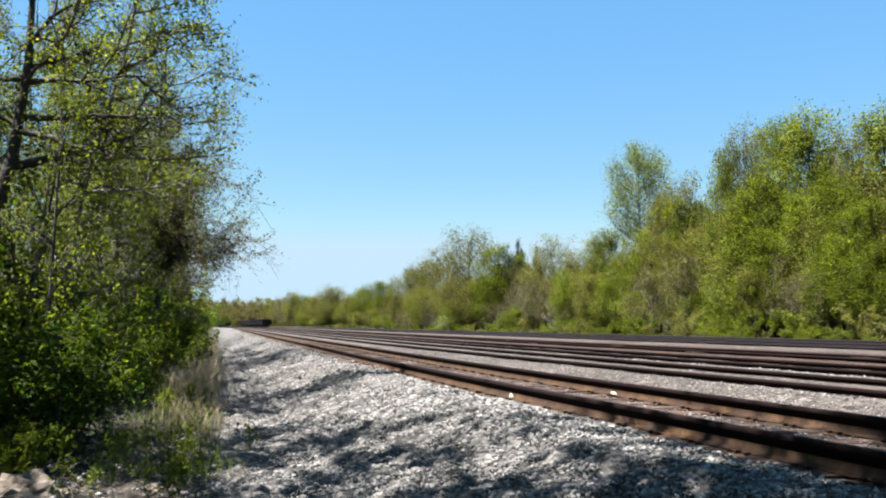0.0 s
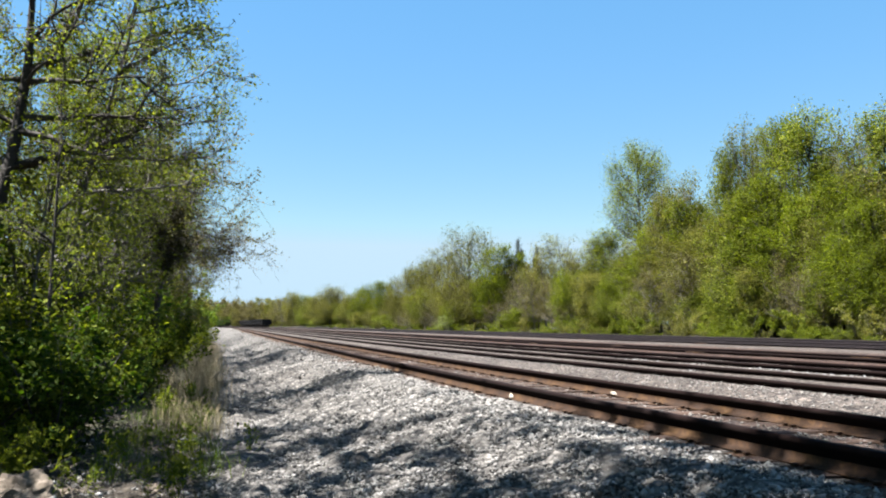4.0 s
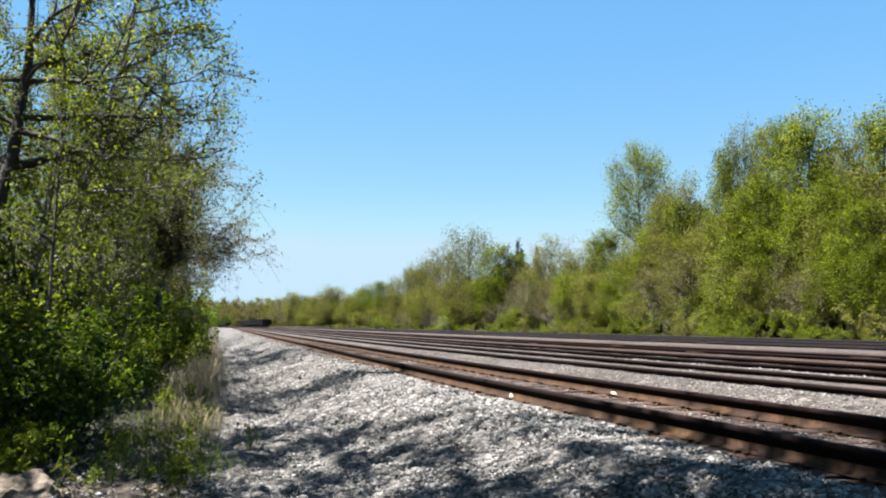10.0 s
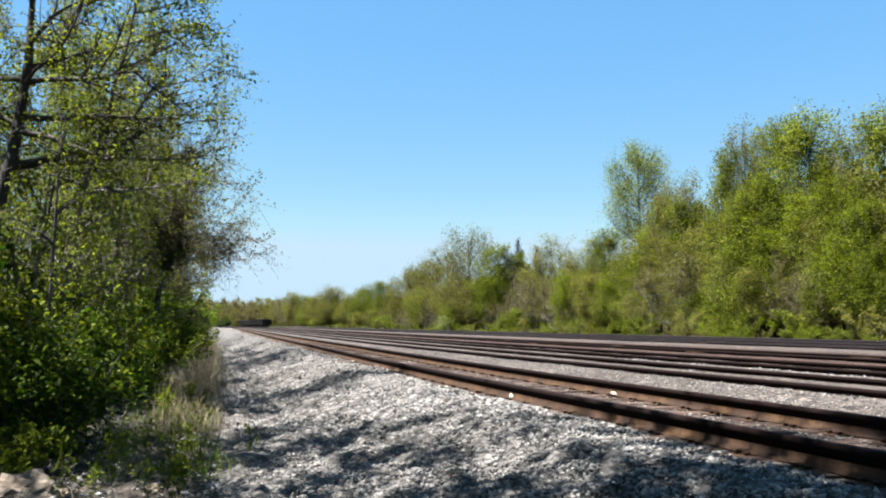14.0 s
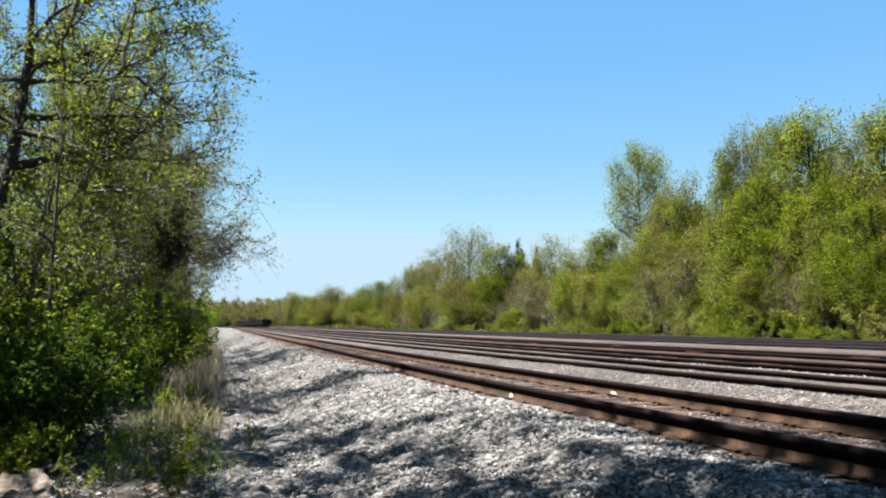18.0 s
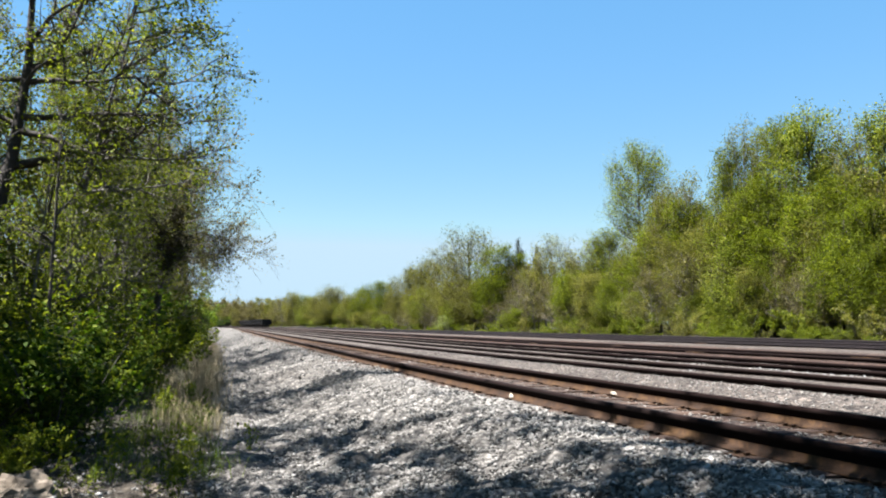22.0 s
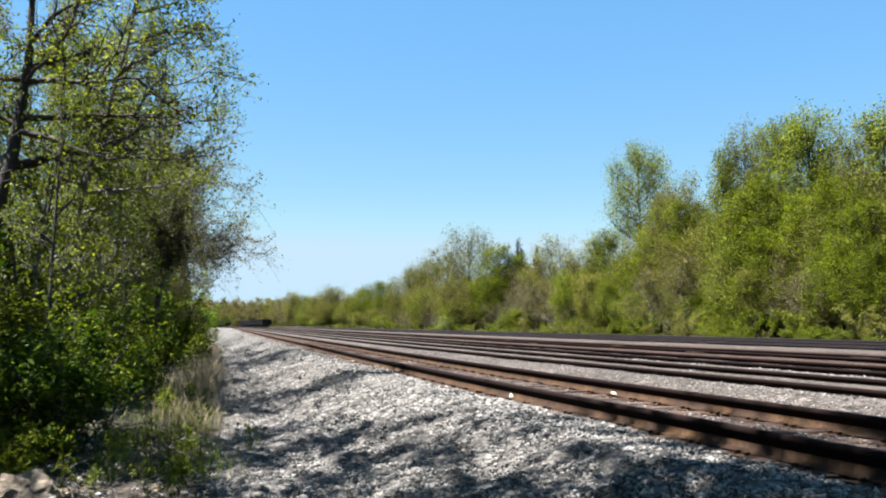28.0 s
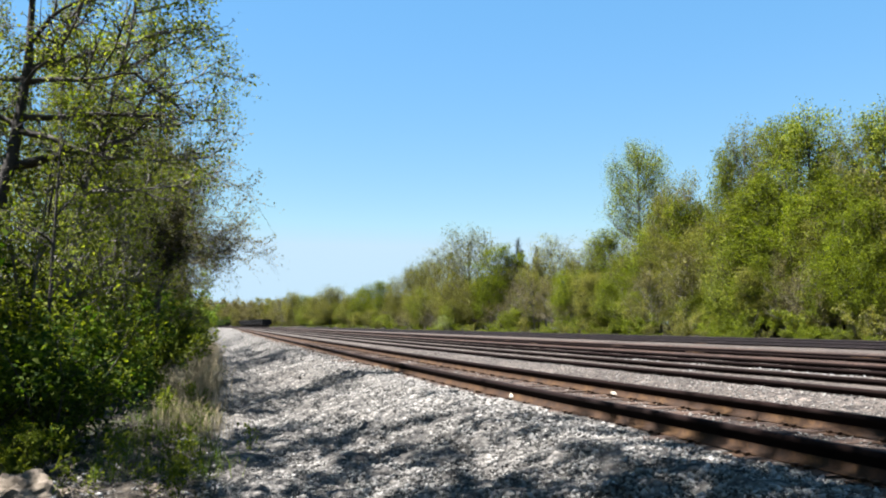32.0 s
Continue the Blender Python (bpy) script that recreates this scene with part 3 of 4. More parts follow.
def build_left_wood():
    rng = np.random.default_rng(11)
    # boughs: height, turn, rise, length, sag
    spreading = ((5.05, -0.1, 0.02, 2.1, 0.01), (5.25, 0.1, 0.42, 1.0, 0.02), (5.7, -0.2, 0.8, 1.6, 0.09), (4.3, -0.2, 0.0, 1.6, 0.15), (5.1, 3.1, 0.1, 1.2, 0.03), (4.5, 0.25, 0.3, 1.7, 0.03), (3.7, 0.3, 0.3, 1.8, 0.03))
    overhanging = ((4.0, 0.2, 0.2, 2.1, 0.03), (4.6, 0.0, 0.12, 2.1, 0.04), (5.2, 0.2, 0.12, 2.1, 0.04), (5.8, -0.2, 0.2, 2.1, 0.06), (6.4, 0.1, 0.4, 1.6, 0.06), (6.9, -0.3, 0.4, 1.5, 0.05), (7.5, 0.2, 0.4, 1.2, 0.05), (8.2, 0.3, 0.5, 1.5, 0.05), (8.7, -0.4, 0.6, 1.4, 0.05), (9.1, 0.1, 0.7, 1.2, 0.05))
    near = [
        make_tree(np.random.default_rng(201), "tall young tree with sparse spring leaves", 8.8, 0.2, 2.0, 10, 2300, 0.064, LEAF_SPRING, BARK, 0.15, (0.07, 0), twigs=8,
                  boughs=spreading),
        make_tree(np.random.default_rng(202), "slender tree with fresh green leaves", 9.5, 0.10, 2.3, 18, 4200, 0.07, LEAF_FRESH, BARK_PALE, 0.09, (0.08, 0.05), rise=(0.5, 1.3)),
        make_tree(np.random.default_rng(203), "leaning tree with thin yellow-green leaves", 10.2, 0.2, 1.9, 14, 4500, 0.08, LEAF_SPRING, BARK_PALE, 0.075, (0.15, 0.0), 0.02, twigs=8,
                  boughs=overhanging),
        make_tree(np.random.default_rng(204), "unseen tall tree with a high thin crown", 15, 0.42, 3.6, 18, 5600, 0.13, LEAF_SPRING, BARK, 0.14, fullness=0.07, twigs=4),
        make_tree(np.random.default_rng(205), "half-bare tree with small yellow-green leaves", 12, 0.25, 3.2, 18, 6500, 0.075, LEAF_SPRING, BARK, 0.1, (0.1, 0), 0.015),
    ]
    sapling = make_tree(np.random.default_rng(206), "thin grey sapling with a few young leaves", 6.5, 0.2, 1.0, 11, 1300, 0.07, LEAF_SPRING, BARK_PALE, 0.045, (0.05, 0.0), branches=4, twigs=4, rise=(0.9, 2.0))
    sap2 = make_tree(np.random.default_rng(207), "slim dark sapling with a few fresh leaves", 7.5, 0.22, 1.1, 11, 1400, 0.07, LEAF_SPRING, BARK, 0.055, (-0.06, 0.03), branches=4, twigs=4, rise=(0.9, 2.0))
    for i in range(24):
        proto = (sapling, sap2)[i % 2]
        y = 11.5 + i * 0.8 + rng.uniform(-0.4, 0.4)
        SWAYING_LIMBS.append((plant(proto, rng.uniform(-4.2, -1.7), y, rng.uniform(0, 6.28), rng.uniform(0.75, 1.15), i < 2), y))
    far = [
        make_tree(np.random.default_rng(208), "young tree with yellow-green leaves beside the gravel", 12, 0.08, 3.1, 16, 6000, 0.15, LEAF_SPRING, BARK, 0.11, twigs=4),
        make_tree(np.random.default_rng(209), "half-bare budding tree leaning over the gravel", 12, 0.2, 4.1, 16, 8000, 0.095, LEAF_BUD, BARK_PALE, 0.11, (0.14, 0), 0.01, twigs=8,
                  boughs=((5.4, 0.0, 0.4, 4.3, 0.045), (6.1, 0.3, 0.35, 4.1, 0.05), (5.0, -0.2, 0.45, 3.4, 0.03))),
        make_tree(np.random.default_rng(210), "olive-green tree at the gravel's edge", 11, 0.06, 3.0, 16, 6000, 0.15, LEAF_OLIVE, BARK_PALE, 0.10, twigs=4),
    ]
    kinds, used, spots = near + far, set(), []
    # across, along, kind, size, turn
    for y, c, k, s in ((13.5, -3.9, 0, 1.2), (15.5, -2.8, 2, 1.05), (18, -2.9, 1, 0.85), (21, -2.7, 0, 0.8), (23.5, -2.6, 4, 1.0), (19.5, -3.6, 1, 1.05), (26, -2.5, 1, 0.8), (30.5, -2.15, 6, 0.73), (27.5, -2.6, 6, 0.77), (36, -2.2, 6, 0.75), (42, -2.4, 5, 0.75), (48, -2.8, 7, 0.75), (45, -3.4, 5, 0.9), (56, -3.5, 7, 1.0), (70, -3.8, 5, 1.05), (37, -3.4, 7, 1.0), (45, -2.2, 7, 0.62), (62, -1.9, 7, 0.8), (80, -1.9, 5, 0.7), (31, -4.8, 6, 1.15), (33, -8.0, 6, 1.2)):
        spots.append((c, y, k, s, rng.uniform(-0.15, 0.15)))
    # tall trees beside and behind the eye, out of view, which throw their shade on the gravel
    for c, y, s, turn in ((-1.2, 1.8, 0.95, 0.4), (-2.9, 5.9, 0.78, 0.3), (-1.9, 4.2, 1.1, -0.4), (-2.4, 2.0, 1.08, 0.5), (-2.1, 3.3, 0.85, 2.2), (-2.7, -1.0, 1.1, -0.2), (-3.9, 8.2, 0.95, 1.9), (-4.9, 9.8, 0.76, 5.2),
                          # more unseen trees, added to hold back sky light and deepen the shade
                          (-6.5, 1.5, 1.1, 1.0), (-6.0, -4.0, 1.15, 0.7), (-3.5, -7.5, 1.1, 2.9), (-8.5, -1.0, 1.2, 4.4)):
        spots.append((c, y, 3, s, turn))
    for c, y in ((-3.4, 15), (-3.2, 18.8), (-3.6, 22.5)):
        spots.append((c, y, 4, rng.uniform(0.6, 0.75), rng.uniform(-0.6, 0.6)))
    for y in (12.5, 20):
        spots.append((rng.uniform(-5.6, -4.6), y + rng.uniform(-1, 1), int(rng.integers(0, 3)), rng.uniform(0.45, 0.55), rng.uniform(0, 6.28)))
    for y in (31, 34, 40, 46, 54, 62, 72, 84, 98, 115, 135, 160, 190, 225, 265):
        spots.append((rng.uniform(-5.5, -3.2) - y * 0.012, y + rng.uniform(-1, 1), int(rng.integers(5, 8)), rng.uniform(0.5, 0.7), rng.uniform(0, 6.28)))
    for y in (15, 24, 36, 52, 70):
        spots.append((-10.0 + rng.uniform(-1, 1), y, int(rng.integers(5, 8)), rng.uniform(0.4, 0.55), rng.uniform(0, 6.28)))
    tangle = make_tree(np.random.default_rng(211), "broken trunk smothered in a dark vine tangle", 4.6, 0.62, 0.75, 12, 3400, 0.075, LEAF_DARK, BARK, 0.13, (0.03, 0), fullness=0.09)
    plant(tangle, -1.0, 21.0, 0.0, 1.08, True)
    for c, y, k, s, turn in spots:
        tree = plant(kinds[k], c, y, turn, s, k not in used)
        used.add(k)
        SWAYING_LIMBS.append((tree, y))
    shrubs = [
        make_shrub(np.random.default_rng(212), "dense dark green shrub with small leaves", 2.0, 2.2, 18, 5600, 0.09, LEAF_SHRUB, BARK),
        make_shrub(np.random.default_rng(213), "light green brush at the wood's edge", 1.7, 1.9, 14, 4600, 0.08, LEAF_FRESH, BARK),
    ]
    used = set()
    edge = ((-1.55, 9.6, 0, 0.95), (-2.6, 8.8, 0, 0.95), (-2.3, 11.2, 1, 1.15), (-1.9, 13.5, 1, 1.0), (-2.1, 16, 0, 1.1), (-1.9, 19.5, 1, 1.1), (-1.8, 23, 0, 1.2), (-1.7, 27.5, 1, 1.3), (-1.7, 33, 0, 1.4), (-1.7, 40, 1, 1.5), (-1.8, 49, 0, 1.6), (-2.0, 60, 1, 1.8), (-2.3, 76, 0, 2.0), (-2.7, 100, 1, 2.2), (-3.2, 135, 0, 2.4), (-3.8, 180, 1, 2.6), (-4.6, 230, 0, 2.8))
    deeper = ((-3.8, 12.5, 1, 1.4), (-4.2, 17, 0, 1.5), (-4.2, 22, 1, 1.6), (-3.3, 8.2, 1, 0.7), (-3.4, 10.5, 1, 1.5), (-3.4, 14.5, 1, 1.6), (-3.3, 19, 0, 1.6), (-3.3, 25, 0, 1.7), (-4.8, 10.5, 1, 1.7), (-5.0, 14.5, 0, 1.8), (-4.7, 7.8, 0, 1.2), (-1.5, 8.35, 1, 0.34), (-1.95, 8.5, 1, 0.36), (-1.25, 20.2, 1, 1.5), (-1.3, 17.5, 1, 0.9))
    for c, y, k, s in (*edge, *deeper):
        sh = plant(shrubs[k], c, y, rng.uniform(0, 6.28), s, k not in used)
        used.add(k)
        SWAYING_SHRUBS.append((sh, y))
    drop_unplanted(kinds + shrubs)


build_left_wood()

# trees of the far wood by kind: across, along, height, half the crown's width
WOOD_SPRING = [(54, 64.3, 18.7, 2.5), (54, 71.8, 20.8, 2.5), (53, 73.3, 20.7, 2.1), (56, 79.5, 21.4, 2.1), (52, 79.8, 19.4, 1.9), (50, 78.4, 16.2, 1.4), (54, 109.1, 14.4, 2.2), (53, 110.3, 13.3, 1.9), (50, 281.8, 13.5, 4.0), (56, 71.6, 17.6, 2.0), (50, 73.6, 13.7, 2.3), (53, 86.0, 14.5, 2.2), (50, 396.7, 15.3, 4.8), (51.9, 94, 12.8, 2.1)]
WOOD_FRESH = [(49, 70.5, 14.7, 2.4), (49, 64.5, 12.1, 2.2), (50, 61.6, 12.9, 2.1), (48, 56.7, 10.0, 2.0), (52, 86.4, 14.7, 2.1), (53, 92.6, 15.6, 2.0), (46.5, 59.1, 7.4, 1.9), (46, 55.4, 6.6, 1.8), (48, 66.5, 9.2, 2.1), (51, 144.2, 15.4, 3.5), (53, 144.1, 13.9, 2.6), (50, 98.1, 10.2, 2.4), (48, 108.0, 8.5, 2.6), (48, 139.9, 9.7, 2.8), (50, 235.0, 14.0, 3.3), (50, 261.6, 14.4, 4.4), (49, 61.1, 10.2, 1.7), (50, 77.9, 11.6, 2.2), (47.5, 185.3, 9.2, 3.1)]
WOOD_OLIVE = [(48, 73.2, 10.0, 2.3), (52, 93.3, 12.9, 2.2), (46.5, 68.0, 6.0, 1.9), (52, 119.9, 14.7, 3.1), (51, 123.9, 12.6, 2.1), (50, 192.6, 16.6, 4.1), (50, 207.0, 15.7, 3.8), (50, 92.2, 10.3, 2.2), (48, 101.4, 7.7, 2.4), (47.5, 162.4, 9.6, 3.0), (47.5, 147.8, 9.2, 3.1), (50, 301.5, 12.7, 4.3), (49, 333.8, 17.0, 5.4), (50, 368.7, 14.8, 5.0), (50, 429.4, 18.6, 4.9), (49, 83.0, 10.0, 2.1), (51, 111.2, 11.4, 2.4), (52.5, 89.5, 17.0, 2.3), (53.5, 87.5, 17.6, 2.4), (50.8, 98, 11.4, 2.0)]
WOOD_BUD = [(54, 92.2, 17.0, 1.6), (46.5, 63.9, 7.1, 2.0), (48, 79.4, 8.5, 2.0), (52, 112.1, 13.1, 2.1), (50, 129.4, 11.2, 2.7), (48, 120.8, 8.2, 2.4), (47, 125.1, 7.6, 2.3), (48.5, 115.8, 7.9, 2.3), (49, 77.8, 10.0, 1.7), (46, 61.4, 5.5, 1.6), (52, 91.5, 16.4, 2.0), (50.0, 97, 11.6, 1.9), (50, 467.2, 17.5, 5.3)]
WOOD_AIRY = [(52, 64.0, 17.9, 1.8), (53, 78.4, 21.2, 2.1), (49, 155.9, 19.9, 5.3), (50, 177.2, 18.6, 4.3), (50, 222.9, 14.4, 3.8), (48, 62.7, 9.6, 1.8)]
WOOD_PINE = [(59, 148.4, 15.2, 0.9), (61, 161.4, 17.9, 1.3)]
# the wood's height along the line
SKYLINE_Y = [40, 60, 72, 80, 86, 92, 100, 112, 122, 145, 158, 180, 207, 235, 262, 300, 335, 370, 430, 520]
SKYLINE_H = [17, 18, 19, 16, 13, 13, 10, 12, 12, 13, 16, 15, 14, 12.5, 13, 12, 13, 13, 15, 16]


def join_wood(kinds, depth):
    """The wood's depth, behind the trees that one could count: trees joined into one mass."""
    vs, fs, mats, at = [], [], [], 0
    slots = [LEAF_SPRING, LEAF_OLIVE, LEAF_BUD, LEAF_FRESH, BARK, BARK_PALE]
    shapes = {}
    for k, x, y, z, turn, size in depth:
        if k not in shapes:
            shapes[k] = []
            for o in kinds[k].children:
                co = np.empty(len(o.data.vertices) * 3)
                o.data.vertices.foreach_get("co", co)
                ids = np.empty(len(o.data.loops), int)
                o.data.loops.foreach_get("vertex_index", ids)
                shapes[k].append((co.reshape(-1, 3), ids.reshape(-1, 4), slots.index(o.data.materials[0])))
        r = np.array([[math.cos(turn), -math.sin(turn), 0], [math.sin(turn), math.cos(turn), 0], [0, 0, 1]]) * size
        for co, ids, slot in shapes[k]:
            vs.append(co @ r.T + np.array([x, y, z]))
            fs.append(ids + at)
            mats.append(np.full(len(ids), slot, np.int32))
            at += len(co)
    me = raw_mesh("wood_depth", np.concatenate(vs), np.concatenate(fs), slots[0])
    for m in slots[1:]:
        me.materials.append(m)
    me.polygons.foreach_set("material_index", np.concatenate(mats))
    tagged(new("distant_wood", me), "dense mixed spring wood behind the front trees", "wood", kind="stuff")


def build_far_wood():
    rng = np.random.default_rng(23)
    R = np.random.default_rng
    # slender trees 18 m high with crowns 7 m across, then broad ones 14 m high and 10 m across
    slim = dict(
        spring=make_wood_tree(R(214), "tall yellow-green tree of the far wood", 18, 0.2, 3.5, 44, 6, 19000, 0.155, LEAF_SPRING, BARK, 0.2, clump=0.46, sweep=1.15),
        fresh=make_wood_tree(R(215), "tall fresh green tree of the far wood", 18, 0.15, 3.6, 44, 6, 19000, 0.155, LEAF_FRESH, BARK, 0.2, clump=0.46, sweep=1.15),
        olive=make_wood_tree(R(216), "slender olive tree of the far wood", 18, 0.18, 3.5, 40, 6, 16000, 0.15, LEAF_OLIVE, BARK_PALE, 0.18, clump=0.46, sweep=1.15),
        bud=make_wood_tree(R(217), "half-bare tree of the far wood with reddish buds", 18, 0.2, 3.4, 38, 7, 4200, 0.15, LEAF_BUD, BARK_PALE, 0.2, clump=0.34),
        airy=make_wood_tree(R(218), "tall airy tree of the far wood with thin pale leaves", 18, 0.22, 3.6, 44, 6, 13000, 0.135, LEAF_OLIVE, BARK_PALE, 0.2, clump=0.46, sweep=1.15),
    )
    broad = dict(
        spring=make_wood_tree(R(219), "broad yellow-green tree of the far wood", 14, 0.22, 5.0, 44, 6, 20000, 0.19, LEAF_SPRING, BARK, 0.22, clump=0.7),
        fresh=make_wood_tree(R(220), "broad fresh green tree of the far wood", 14, 0.22, 5.0, 44, 6, 20000, 0.19, LEAF_FRESH, BARK, 0.22, clump=0.7),
        olive=make_wood_tree(R(221), "round-headed olive tree of the far wood", 14, 0.22, 5.0, 44, 6, 20000, 0.19, LEAF_OLIVE, BARK, 0.22, clump=0.7),
        bud=make_wood_tree(R(222), "broad half-bare tree of the far wood with brown buds", 14, 0.22, 5.0, 40, 7, 4600, 0.18, LEAF_BUD, BARK_PALE, 0.2, clump=0.42),
        airy=make_wood_tree(R(223), "broad airy tree of the far wood with grey-green leaves", 14, 0.2, 5.0, 44, 7, 17000, 0.15, LEAF_OLIVE, BARK, 0.24, clump=0.6),
    )
    pine = make_wood_tree(R(224), "dark narrow-topped tree standing above the wood", 16, 0.35, 2.0, 34, 5, 4500, 0.2, LEAF_DARK, BARK, 0.16, peak=0.3, pointed=0.8, sweep=0.3)
    tall = make_wood_tree(R(230), "tall lone tree with a rounded airy crown", 24, 0.52, 5.0, 74, 7, 27000, 0.145, LEAF_SPRING, BARK, 0.2, peak=0.34, clump=0.55, foot=0.8, pointed=0.6, sweep=0.45)
    hazy = [
        make_wood_tree(R(225), "hazy yellow-green tree far down the line", 18, 0.02, 6.4, 16, 4, 1100, 0.82, LEAF_SPRING, BARK, 0.2, clump=0.9, twig_wood=False),
        make_wood_tree(R(226), "hazy olive tree far down the line", 18, 0.02, 6.4, 16, 4, 1100, 0.82, LEAF_OLIVE, BARK, 0.2, clump=0.9, twig_wood=False),
        make_wood_tree(R(227), "hazy brownish tree far down the line", 18, 0.02, 6.6, 16, 4, 1100, 0.82, LEAF_BUD, BARK, 0.2, clump=0.9, twig_wood=False),
    ]
    used, depth = set(), []

    def put(pattern, c, y, size_xy, size_z):
        t = plant(pattern, c, y, rng.uniform(0, 6.28), 1.0, pattern.name not in used)
        used.add(pattern.name)
        t.scale = (size_xy, size_xy, size_z)
        SWAYING_CROWNS.append((t, y))

    def put_kind(kind, c, y, h, half):
        if h > 4.2 * half:
            put(slim[kind], c, y, 1.65 * half / 3.5, h / 18)
        else:
            put(broad[kind], c, y, 1.4 * half / 5.0, h / 14)

    def back(c, y, h, first=0):
        # with first set, only olive and brown crowns: dull colour standing in for haze
        depth.append((int(rng.integers(0, 3)) if not first else int(rng.choice([1, 2, 2])), *place(c, y), floor_at(c, y), rng.uniform(0, 6.28), h / 18))

    for kind, rows in (("spring", WOOD_SPRING), ("fresh", WOOD_FRESH), ("olive", WOOD_OLIVE), ("bud", WOOD_BUD), ("airy", WOOD_AIRY)):
        for c, y, h, half in rows:
            put_kind(kind, c, y, h, half)
    for c, y, h, half in WOOD_PINE:
        put(pine, c, y, half / 2.0, h / 16)
    put(tall, 53, 99.9, 1.0, 1.0)
    # lower trees between and before the tall ones, and ranks behind
    y = 42.0
    while y < 430:
        h = np.interp(y, SKYLINE_Y, SKYLINE_H)
        for c0, c1, low, high in ((45.5, 48.5, 0.25, 0.5), (50, 53, 0.5, 0.75)):
            hh = h * rng.uniform(low, high)
            if y > 105 and rng.random() < 0.5:
                continue
            put_kind(str(rng.choice(["spring", "spring", "fresh", "olive", "olive", "bud", "bud"])), rng.uniform(c0, c1), y + rng.uniform(0, 2), hh, max(1.6, hh * 0.24) + y * 0.006)
        y = y * 1.04 + 1.0
    y = 42.0
    while y < 500:
        h = np.interp(y, SKYLINE_Y, SKYLINE_H)
        back(rng.uniform(56, 59), y, h * rng.uniform(0.6, 0.8))
        back(rng.uniform(61, 66), y + rng.uniform(0, 3), h * rng.uniform(0.75, 0.9))
        y = y * 1.03 + 1.2
    # deeper ranks that close the wood
    y = 40.0
    while y < 190:
        back(rng.uniform(72, 84), y, rng.uniform(8, 12))
        y = y * 1.05 + 0.8
    # the line closing the view far down the tracks
    for i in range(92):
        yv = 540 + 24 * (i % 3) + rng.uniform(-8, 8)
        back(-225 + i * 2.1 + rng.uniform(-1, 1) - float(bend(yv)), yv, 18.5 + 2.2 * math.sin(i * 0.9) * math.sin(i * 0.37) + rng.uniform(-1, 1), 1)
    for i in range(60):
        yv = 610 + rng.uniform(-8, 8)
        back(-255 + i * 3.3 - float(bend(yv)), yv, rng.uniform(15, 19), 1)
    for i in range(70):
        yv = 512 + rng.uniform(-6, 6)
        back(-225 + i * 2.8 - float(bend(yv)), yv, rng.uniform(8, 12), 1)
    join_wood(hazy, depth)
    low = [make_shrub(np.random.default_rng(225), "bright green thicket at the foot of the wood", 3.0, 4.4, 14, 2700, 0.17, LEAF_FRESH, BARK),
           make_shrub(np.random.default_rng(226), "pale blossoming bush at the foot of the wood", 3.4, 4.4, 14, 2700, 0.17, LEAF_WHITE, BARK),
           make_shrub(np.random.default_rng(227), "yellow-green brush at the foot of the wood", 3.0, 3.6, 12, 2600, 0.17, LEAF_SPRING, BARK_PALE),
           make_shrub(np.random.default_rng(228), "thin olive brush at the foot of the wood", 3.4, 3.4, 12, 2400, 0.17, LEAF_OLIVE, BARK_PALE)]
    plant(low[1], 43.0, 152, 0.4, 0.85, True)
    bushes = {1}
    for c0, c1, y0, y1, grow_y, step, s0, s1 in ((42, 46, 42, 480, 1.035, 0.8, 0.3, 0.9), (45, 48.5, 40, 300, 1.05, 1.0, 0.4, 1.3), (39.5, 43, 40, 200, 1.04, 0.6, 0.2, 0.5), (37.5, 40, 38, 160, 1.025, 0.5, 0.15, 0.35)):
        y = float(y0)
        while y < y1:
            k = int(rng.choice([0, 0, 0, 2, 2, 3, 3]))
            plant(low[k], rng.uniform(c0, c1) - min(3, y / 80), y, rng.uniform(0, 6.28), rng.uniform(s0, s1) * (1.0 if y < 110 else 0.55), k not in bushes)
            bushes.add(k)
            y = y * grow_y + step
    drop_unplanted([*slim.values(), *broad.values(), *hazy, *low])


build_far_wood()


